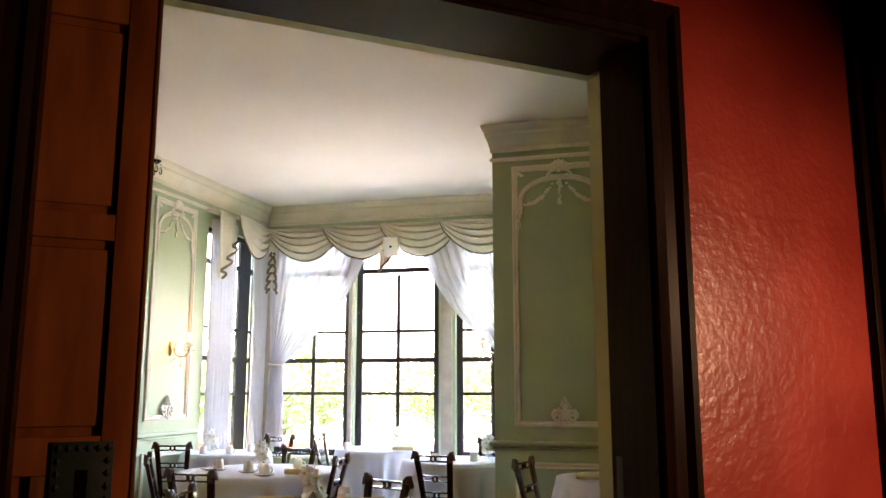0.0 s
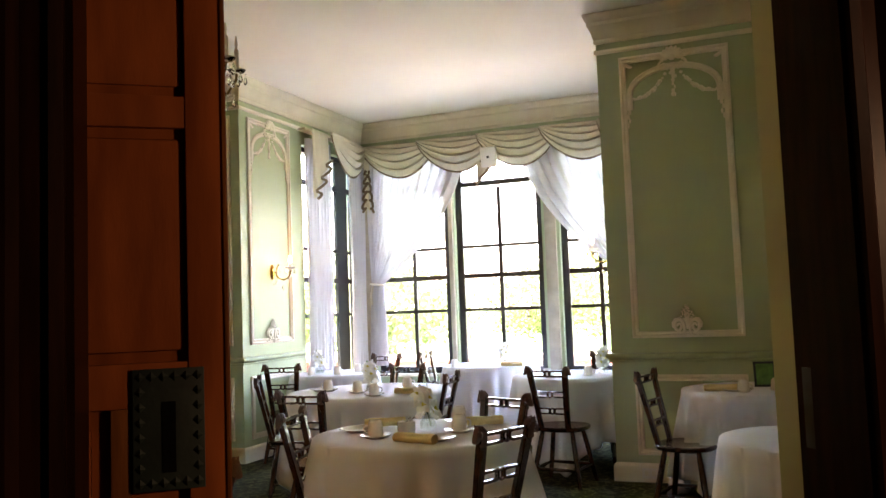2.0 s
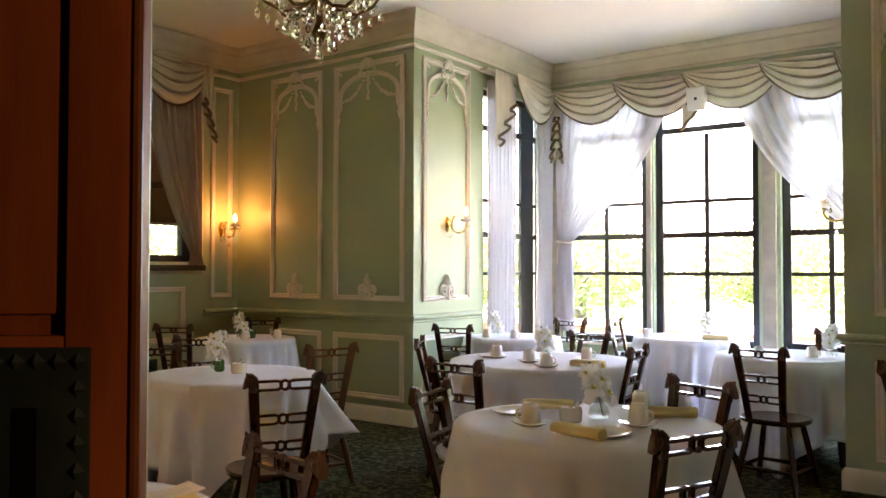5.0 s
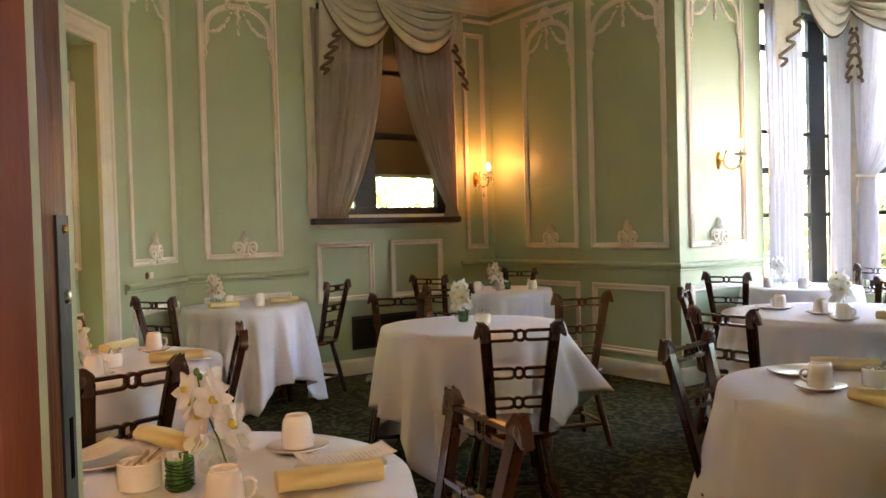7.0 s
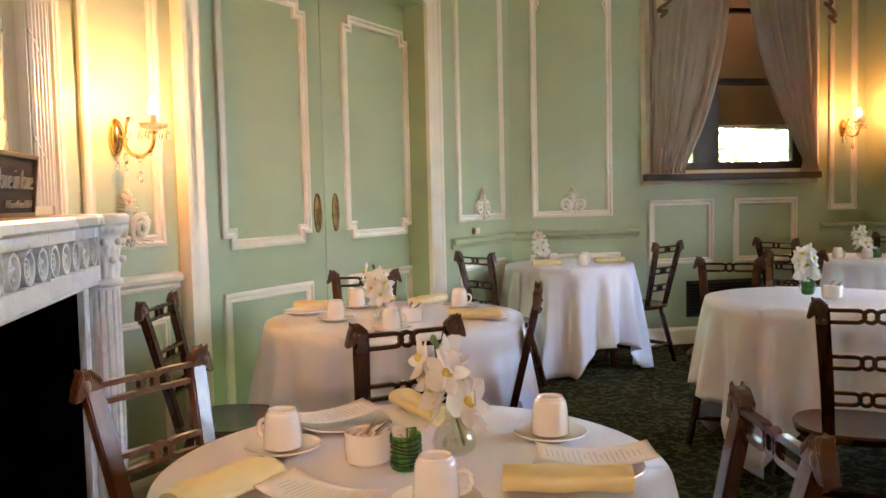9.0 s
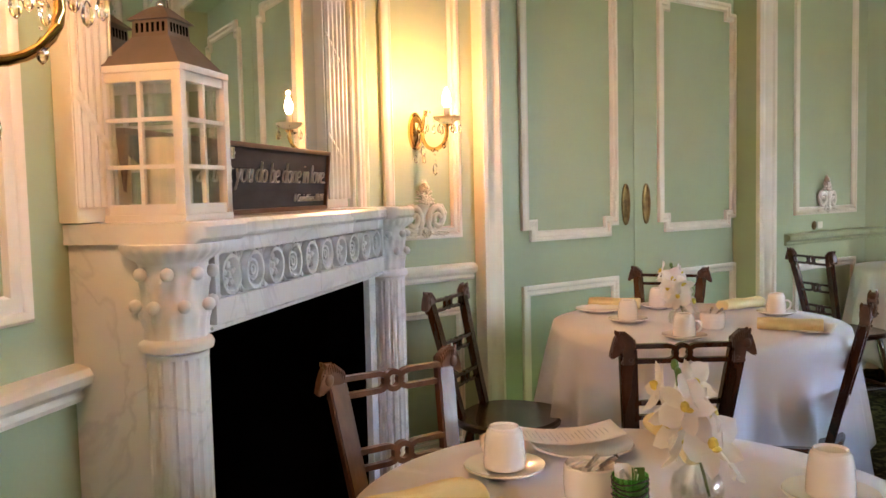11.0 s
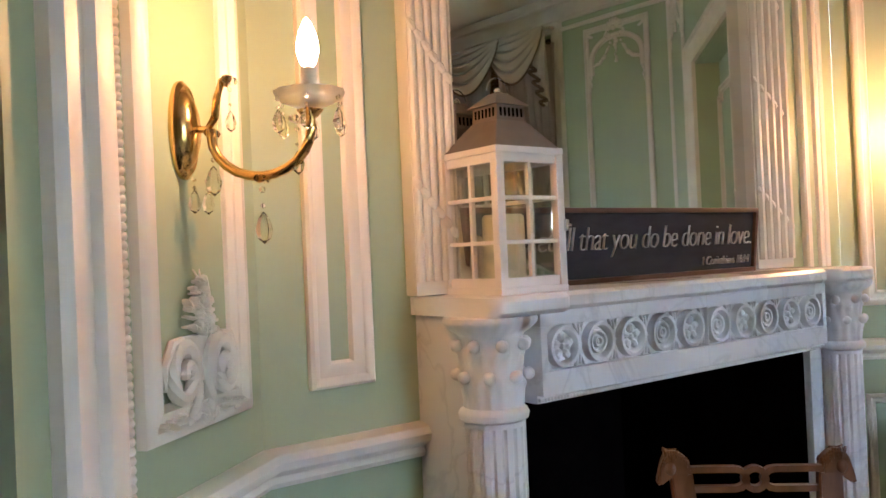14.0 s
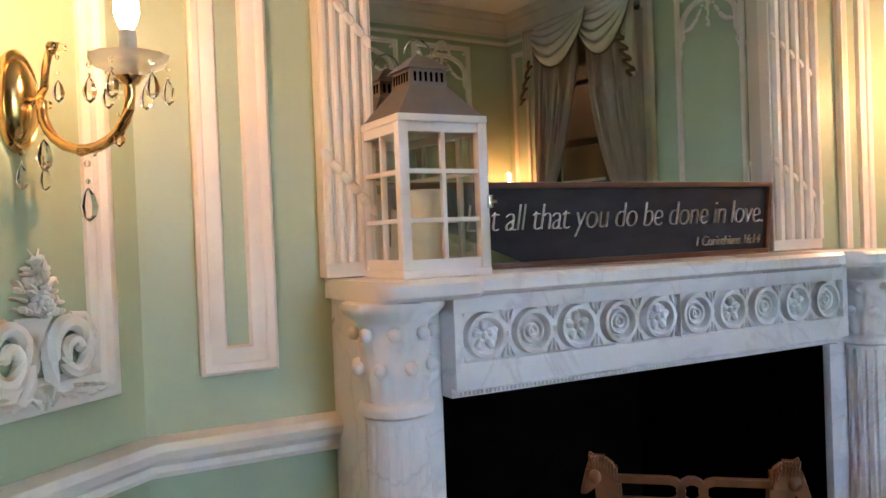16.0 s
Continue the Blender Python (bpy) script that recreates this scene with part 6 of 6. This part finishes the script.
def make_jar(m):
    t = thing("packet_jar", m, "green glass jar bound with dark wire, full of sweetener packets", "jar", "green jars")
    part("glass", lathed([(0, 0.0), (0.022, 0.0), (0.026, 0.006), (0.028, 0.05), (0.0285, 0.066), (0.027, 0.066), (0.0265, 0.05), (0.024, 0.008), (0, 0.006)], 24), GREENGL, t)
    w = bmesh.new()
    for k in range(7):
        tube(w, [((0.0275 + 0.0015) * math.cos(a), 0.029 * math.sin(a), 0.008 + 0.0085 * k + 0.003 * math.sin(2 * a + k)) for a in [2 * math.pi * q / 16 for q in range(17)]], 0.0013, 4, False)
    part("wire", w, IRON, t)
    pk = bmesh.new()
    rn = random.Random(5)
    for k in range(9):
        a = rn.random() * 6.28
        box(pk, -0.010, 0.010, -0.0015, 0.0015, 0.012, 0.060 + 0.022 * rn.random(), 0, Matrix.Translation((0.012 * math.cos(a), 0.012 * math.sin(a), 0)) @ Matrix.Rotation(a, 4, "Z") @ Matrix.Rotation(0.15, 4, "X"))
    part("packet", pk, PAPER, t)
    pk = bmesh.new()
    for k in range(5):
        a = rn.random() * 6.28
        box(pk, -0.010, 0.010, -0.0015, 0.0015, 0.012, 0.058 + 0.018 * rn.random(), 0, Matrix.Translation((0.014 * math.cos(a), 0.014 * math.sin(a), 0)) @ Matrix.Rotation(a, 4, "Z") @ Matrix.Rotation(-0.12, 4, "X"))
    part("green_packet", pk, LEAF, t)
    return t


def bloom(bm, heart, c, face_dir, size, roll):
    q = Vector(face_dir).normalized().to_track_quat("Z", "Y").to_matrix().to_4x4()
    base = Matrix.Translation(c) @ q @ Matrix.Rotation(roll, 4, "Z")
    for k in range(5):
        a = 2 * math.pi * k / 5
        wide = 0.95 if k in (1, 4) else 0.58
        m = base @ Matrix.Rotation(a, 4, "Z")

        def f(u, v):
            w = math.sin(math.pi * min(1.0, 0.06 + v * 0.94)) ** 0.6 * wide * size
            x = (u - 0.5) * w
            y = v * size
            return m @ Vector((x, y, 0.18 * size * v * v - 0.5 * x * x / size + 0.03 * size * math.sin(5 * u + k)))
        grid(bm, f, 4, 5)
    ball(heart, base @ Vector((0, 0, 0.10 * size)), (0.16 * size, 0.16 * size, 0.20 * size), 6)
    ball(heart, base @ Vector((0, -0.18 * size, 0.12 * size)), (0.16 * size, 0.22 * size, 0.08 * size), 6)


def make_vase(m, seed, n=7):
    rn = random.Random(seed)
    t = thing("orchid_vase", m, "small clear glass vase with a white orchid spray", "vase", "orchid vases")
    part("vase", lathed([(0, 0.0), (0.030, 0.0), (0.040, 0.006), (0.044, 0.022), (0.038, 0.045), (0.020, 0.060), (0.016, 0.072), (0.020, 0.082), (0.0185, 0.082), (0.0145, 0.072), (0.018, 0.060), (0.036, 0.044), (0.042, 0.022), (0.038, 0.009), (0, 0.006)], 28), THIN, t, "clear glass bulb vase")
    spine = [(0.02, 0.0, 0.012), (0.005, 0.0, 0.07), (-0.018, 0.005, 0.13), (-0.03, 0.01, 0.18), (-0.035, 0.012, 0.215)]
    part("stem", tube(bmesh.new(), spine, [0.0025, 0.0025, 0.002, 0.002, 0.0015], 6), LEAF, t)
    for k in range(n):
        pet, hrt = bmesh.new(), bmesh.new()
        f = k / max(1, n - 1)
        z = 0.085 + 0.115 * f
        a = k * 2.4 + rn.random()
        c = (0.012 - 0.045 * f + 0.034 * math.cos(a), 0.036 * math.sin(a), z)
        bloom(pet, hrt, c, (math.cos(a), math.sin(a) - 0.2, 0.35), 0.058 * (1 - 0.25 * f), rn.random() * 6)
        fl = part("orchid_bloom", pet, PETAL, t, "white orchid bloom", smooth=80)
        part("orchid_heart", hrt, PETALC, fl)
    bud = bmesh.new()
    ball(bud, (-0.036, 0.012, 0.222), (0.007, 0.007, 0.010), 6)
    ball(bud, (-0.03, 0.005, 0.212), (0.006, 0.006, 0.009), 6)
    part("bud", bud, LEAF, t)
    return t


def make_menu(m, lines=9):
    t = thing("menu", m, "printed white paper menu sheet lying curled on the table", "menu", "paper menus")
    cur = lambda u, v: (0.0 + 0.105 * (u - 0.5), 0.21 * (v - 0.5), 0.004 + 0.030 * abs(v - 0.5) ** 2 * 2 + 0.005 * (u - 0.5) ** 2)
    a = part("sheet", grid(bmesh.new(), cur, 6, 12), PAPER, t, smooth=80)
    a.modifiers.new("thickness", "SOLIDIFY").thickness = 0.0006
    b = bmesh.new()
    rn = random.Random(lines)
    for k in range(lines * 2):
        v = 0.08 + 0.84 * k / (lines * 2)
        w = 0.25 + 0.5 * rn.random()
        u0 = 0.5 - w / 2
        p = [Vector(cur(u, q)) + Vector((0, 0, 0.0012)) for u, q in ((u0, v), (u0 + w, v), (u0 + w, v + 0.009), (u0, v + 0.009))]
        b.faces.new([b.verts.new(q) for q in p])
    part("print_line", b, INK, t, smooth=0)
    return t


cup0, saucer0 = make_cup(pose(-2.635, 2.06, TZ + 0.012, 0, 0, 235)), make_saucer(pose(-2.635, 2.06, TZ))


def setting(x, y, yaw):
    copy_thing(saucer0, pose(x, y, TZ))
    copy_thing(cup0, pose(x, y, TZ + 0.012, 0, 0, yaw))


# near table by the fireplace
setting(-2.59, 2.60, 165)
setting(-2.27, 2.305, 80)
make_sugar(pose(-2.535, 2.22, TZ, 0, 0, 60))
jar0 = make_jar(pose(-2.475, 2.285, TZ))
vase0 = make_vase(pose(-2.55, 2.39, TZ, 0, 0, 80), 3, 11)
nap0 = make_napkin(pose(-2.285, 2.53, TZ + 0.004, 0, 0, 75), 1)
copy_thing(nap0, pose(-2.40, 1.965, TZ, 0, 0, -45))
copy_thing(nap0, pose(-2.84, 2.37, TZ, 0, 0, 16))
plate0 = make_plate(pose(-2.37, 2.60, TZ))
copy_thing(plate0, pose(-2.79, 2.19, TZ))
menu0 = make_menu(pose(-2.39, 2.62, TZ + 0.016, 0, 0, -12))
copy_thing(menu0, pose(-2.80, 2.16, TZ + 0.018, 0, 0, 20))
copy_thing(menu0, pose(-2.36, 2.12, TZ, 0, 0, 135))
# second table
for x, y, a in ((-4.39, 2.26, 200), (-4.78, 2.38, 150), (-4.62, 2.83, 60), (-4.05, 2.45, 100)):
    setting(x, y, a)
sugar1 = make_sugar(pose(-4.27, 2.56, TZ, 0, 0, 30))
make_vase(pose(-4.36, 2.45, TZ, 0, 0, 70), 9, 10)
copy_thing(nap0, pose(-4.78, 2.2, TZ, 0, 0, 80))
copy_thing(nap0, pose(-4.26, 2.82, TZ, 0, 0, 80))
copy_thing(nap0, pose(-4.80, 2.72, TZ, 0, 0, 130))
copy_thing(plate0, pose(-4.66, 2.14, TZ))
copy_thing(menu0, pose(-4.22, 2.90, TZ, 0, 0, 70))
# table with the lifted cloth
copy_thing(jar0, pose(-4.50, 4.50, TZ))
copy_thing(sugar1, pose(-4.35, 4.52, TZ, 0, 0, 10))
copy_thing(vase0, pose(-4.62, 4.58, TZ, 0, 0, 120))
# table by the west wall
for x, y, a in ((-6.75, 3.98, 20), (-6.52, 4.12, 200), (-6.75, 4.22, 0)):
    copy_thing(cup0, pose(x, y, TZ, 0, 0, a))
copy_thing(vase0, pose(-6.95, 3.94, TZ, 0, 0, 0))
copy_thing(nap0, pose(-6.55, 3.86, TZ, 0, 0, 90))
copy_thing(nap0, pose(-6.62, 4.36, TZ, 0, 0, 80))
# corner table
for x, y, a in ((-6.30, 5.98, 20), (-6.02, 6.35, 200), (-6.15, 6.10, 0)):
    copy_thing(cup0, pose(x, y, TZ, 0, 0, a))
copy_thing(vase0, pose(-6.30, 6.18, TZ, 0, 0, 40))
copy_thing(jar0, pose(-6.20, 6.22, TZ))
# round table in the middle
for x, y, a in ((-2.17, 4.13, 200), (-1.83, 4.37, 10), (-1.95, 4.68, 100)):
    setting(x, y, a)
copy_thing(sugar1, pose(-2.08, 4.29, TZ, 0, 0, 20))
copy_thing(vase0, pose(-2.02, 4.42, TZ, 0, 0, 60))
copy_thing(nap0, pose(-1.92, 4.04, TZ, 0, 0, -12))
copy_thing(nap0, pose(-2.30, 4.50, TZ, 0, 0, 30))
copy_thing(nap0, pose(-1.80, 4.62, TZ, 0, 0, 30))
copy_thing(plate0, pose(-2.36, 4.32, TZ))
copy_thing(plate0, pose(-1.86, 4.12, TZ))
# large table before the bay
for x, y, a in ((-3.59, 6.13, 190), (-3.28, 6.03, 100), (-3.05, 5.85, 20), (-3.02, 6.35, 30)):
    setting(x, y, a)
copy_thing(vase0, pose(-3.25, 6.20, TZ, 0, 0, 90))
copy_thing(nap0, pose(-2.85, 6.02, TZ, 0, 0, 10))
copy_thing(plate0, pose(-3.65, 6.15, TZ))
# tables in the bay
for x, y, a in ((-4.35, 7.62, 0), (-4.6, 7.55, 90), (-3.45, 8.45, 0), (-2.15, 7.25, 40), (-1.85, 7.45, 0), (-4.30, 7.95, 0)):
    copy_thing(cup0, pose(x, y, TZ, 0, 0, a))
copy_thing(vase0, pose(-4.62, 7.75, TZ, 0, 0, 10))
copy_thing(vase0, pose(-2.98, 8.68, TZ, 0, 0, 100))
copy_thing(nap0, pose(-2.85, 8.5, TZ, 0, 0, 10))
copy_thing(vase0, pose(-1.75, 7.6, TZ, 0, 0, 100))
# table by the pier
copy_thing(nap0, pose(-0.72, 6.28, TZ, 0, 0, 10))
copy_thing(cup0, pose(-0.58, 6.22, TZ, 0, 0, 10))
copy_thing(plate0, pose(-0.62, 6.28, TZ))
copy_thing(cup0, pose(-0.38, 6.35, TZ, 0, 0, 100))
copy_thing(vase0, pose(-0.30, 6.48, TZ, 0, 0, 100))
pf = thing("picture_frame", pose(-0.45, 6.55, TZ, -10, 0, 8), "small black framed picture standing on the table", "picture frame")
part("frame_board", boxed(-0.07, 0.07, 0.0, 0.012, 0.0, 0.17, 0.002), IRON, pf)
part("picture", boxed(-0.055, 0.055, -0.002, 0.001, 0.015, 0.155), LEAF, pf)

# vent grille, outlets, wall switch
vg = thing("wall_vent", F_W @ Matrix.Translation((6.93 - 5.98, 0.0, 0.22)), "black lattice iron vent in the green wall", "vent")
part("frame_rim", sweep(bmesh.new(), [(0, 0), (0.70, 0), (0.70, 0.30), (0, 0.30)], [(0, 0), (0, 0.01), (0.02, 0.01), (0.022, 0.0)], FACE, closed=True), IRON, vg)
# near-black sheet on the wall paints the shade behind the lattice
part("backing_shade", boxed(0.015, 0.685, 0.001, 0.003, 0.015, 0.285), NEARBLACK, vg)
for k in range(11):
    part("slat", boxed(0.02, 0.68, 0.003, 0.012, 0.028 + k * 0.024, 0.036 + k * 0.024), IRON, vg)
for k in range(26):
    part("slat", boxed(0.030 + k * 0.0253, 0.037 + k * 0.0253, 0.012, 0.016, 0.02, 0.28), IRON, vg)
for m in (F_NL @ Matrix.Translation((0.28, 0.022, 0.03)), F_NR @ Matrix.Translation((2.45 - 0.25, 0.022, 0.03))):
    o = thing("wall_outlet", m, "white double wall outlet in the baseboard", "outlet", "wall outlets")
    part("plate", boxed(-0.06, 0.06, 0.0, 0.006, 0.0, 0.075, 0.002), WHITEP, o)
    part("socket", boxed(-0.04, -0.012, 0.006, 0.008, 0.02, 0.055), CREAM, o)
    part("socket", boxed(0.012, 0.04, 0.006, 0.008, 0.02, 0.055), CREAM, o)
ws = thing("wall_switch", F_SW @ Matrix.Translation((LEN_D - 3.27, 0.0, 1.005)), "round aged brass wall switch with a white key", "switch")
part("rosette", lathed([(0, 0.0), (0.026, 0.0), (0.028, 0.004), (0.015, 0.012), (0, 0.013)], 20, Matrix.Rotation(-math.pi / 2, 4, "X")), OLDBRASS, ws)
part("side_plate", boxed(-0.10, -0.04, 0.0, 0.005, -0.022, 0.022, 0.002), CREAM, ws)

# ---- outdoors ----
gb = boxed(-400, 400, -400, 400, -1.2, -0.6)
solid("ground", gb, LAWN, Matrix(), "green lawn round the house", "lawn", kind="structure", smooth=0)


def tree(x, y, h, r, seed):
    rn = random.Random(seed)
    t = thing("tree", pose(x, y, -0.6), "leafy green garden tree beyond the terrace", "tree", "garden trees")
    b = tube(bmesh.new(), [(0, 0, 0), (0.1, 0, h * 0.25), (-0.05, 0.1, h * 0.5), (0.05, 0, h * 0.8)], [0.28, 0.22, 0.16, 0.05], 10)
    for k in range(7):
        a, z = rn.random() * 6.28, h * (0.3 + 0.07 * k)
        tube(b, [(0, 0, z), (r * 0.4 * math.cos(a), r * 0.4 * math.sin(a), z + h * 0.10), (r * 0.8 * math.cos(a), r * 0.8 * math.sin(a), z + h * 0.16)], [0.09, 0.05, 0.02], 6)
    part("trunk", b, BARK, t)
    vs, fs = [], []
    for k in range(150):
        a, q = rn.random() * 6.28, rn.random() ** 0.5
        z = h * (0.28 + 0.72 * rn.random())
        env = r * (0.35 + 0.65 * math.sin(math.pi * min(1, max(0.05, (z / h - 0.2) / 0.85)))) * (0.8 + 0.4 * rn.random())
        cx_, cy_, cz_ = env * q * math.cos(a), env * q * math.sin(a), z
        for n in range(26):
            d = Vector((rn.gauss(0, 1), rn.gauss(0, 1), rn.gauss(0, 0.8))) * 0.30
            p = Vector((cx_, cy_, cz_)) + d
            u = Vector((rn.gauss(0, 1), rn.gauss(0, 1), rn.gauss(0, 1))).normalized() * 0.11
            w = u.orthogonal().normalized() * 0.06
            i = len(vs)
            vs += [p - u, p + w, p + u, p - w]
            fs.append((i, i + 1, i + 2, i + 3))
    me = bpy.data.meshes.new("crown")
    me.from_pydata([tuple(v) for v in vs], [], fs)
    me.materials.append(FOLIAGE)
    c = new("crown", me)
    c.parent = t
    return t


t0 = tree(-12, 24, 3.4, 3.0, 1)
t1 = tree(-4, 27, 3.9, 3.4, 2)
for i, (x, y, a, s) in enumerate(((3, 25, 70, 1), (-19, 28, 140, 1), (9, 31, 200, 1), (-9, 33, 260, 1), (-1, 35, 20, 1), (-15, 20, 300, 1), (-17, 3, 40, 1), (-18.5, 7.5, 110, 1), (-19, 12, 250, 1), (-20, -1, 180, 1))):
    copy_thing(t0 if i % 2 else t1, pose(x, y, -0.6, 0, 0, a))
tw = bmesh.new()
box(tw, -9.0, 3.0, 12.6, 12.9, -0.6, 0.52)
solid("terrace_wall", tw, BRICK, Matrix(), "low red brick terrace wall outside the bay", "garden wall", kind="structure", smooth=0)
solid("terrace_coping", boxed(-9.1, 3.1, 12.52, 12.98, 0.52, 0.60, 0.015), STONE, Matrix(), "pale stone coping on the terrace wall", "coping", kind="structure")
# out-of-view reflector: pale floor that brightens the ceiling inside
solid("terrace_floor", boxed(-9.0, 3.0, 9.65, 12.6, -0.6, -0.05), PAVE, Matrix(), "unseen terrace paving, made pale to bounce light into the room", "terrace", kind="structure", smooth=0)
# porch beyond the west window; deck, parapet and sides added unseen, to darken it
po = thing("porch", pose(-9.4, 5.6, 0), "brown timber porch roof with an arched beam outside the window", "porch")
# added dark floor, so less light bounces up to the roof
part("shading_deck", boxed(-2.4, 1.72, -3.0, 5.2, -0.6, -0.05), PORCHW, po, smooth=0)
rb = bmesh.new()
shape(rb, [(-2.3, 2.22), (1.75, 3.46), (1.75, 3.62), (-2.3, 2.38)], -3.0, 5.2)
part("roof", rb, PORCHW, po, smooth=0)
ab = bmesh.new()
pts = [(-2.6, 2.34), (-2.6, 1.98)] + [(-2.6 + 7.4 * k / 16, 1.98 + 0.16 * math.sin(math.pi * k / 16)) for k in range(1, 16)] + [(4.8, 1.98), (4.8, 2.34)]
shape(ab, pts, -0.08, 0.08, Matrix.Rotation(math.pi / 2, 4, "Z") @ Matrix.Translation((0, 1.9, 0)))
part("arched_beam", ab, PORCHW, po)
# parapet and sides stay out of view and only block daylight
part("shading_parapet", boxed(-2.02, -1.82, -2.9, 5.0, -0.05, 1.15), PORCHW, po, smooth=0)
for y in (-2.95, 5.05):
    sw = bmesh.new()
    shape(sw, [(-2.2, -0.05), (1.74, -0.05), (1.74, 3.44), (-2.2, 2.24)], y, y + 0.1)
    part("shading_side", sw, PORCHW, po, smooth=0)
for y in (-2.6, 4.8):
    part("post", boxed(-2.02, -1.82, y - 0.1, y + 0.1, -0.05, 2.30, 0.01), PORCHW, po)
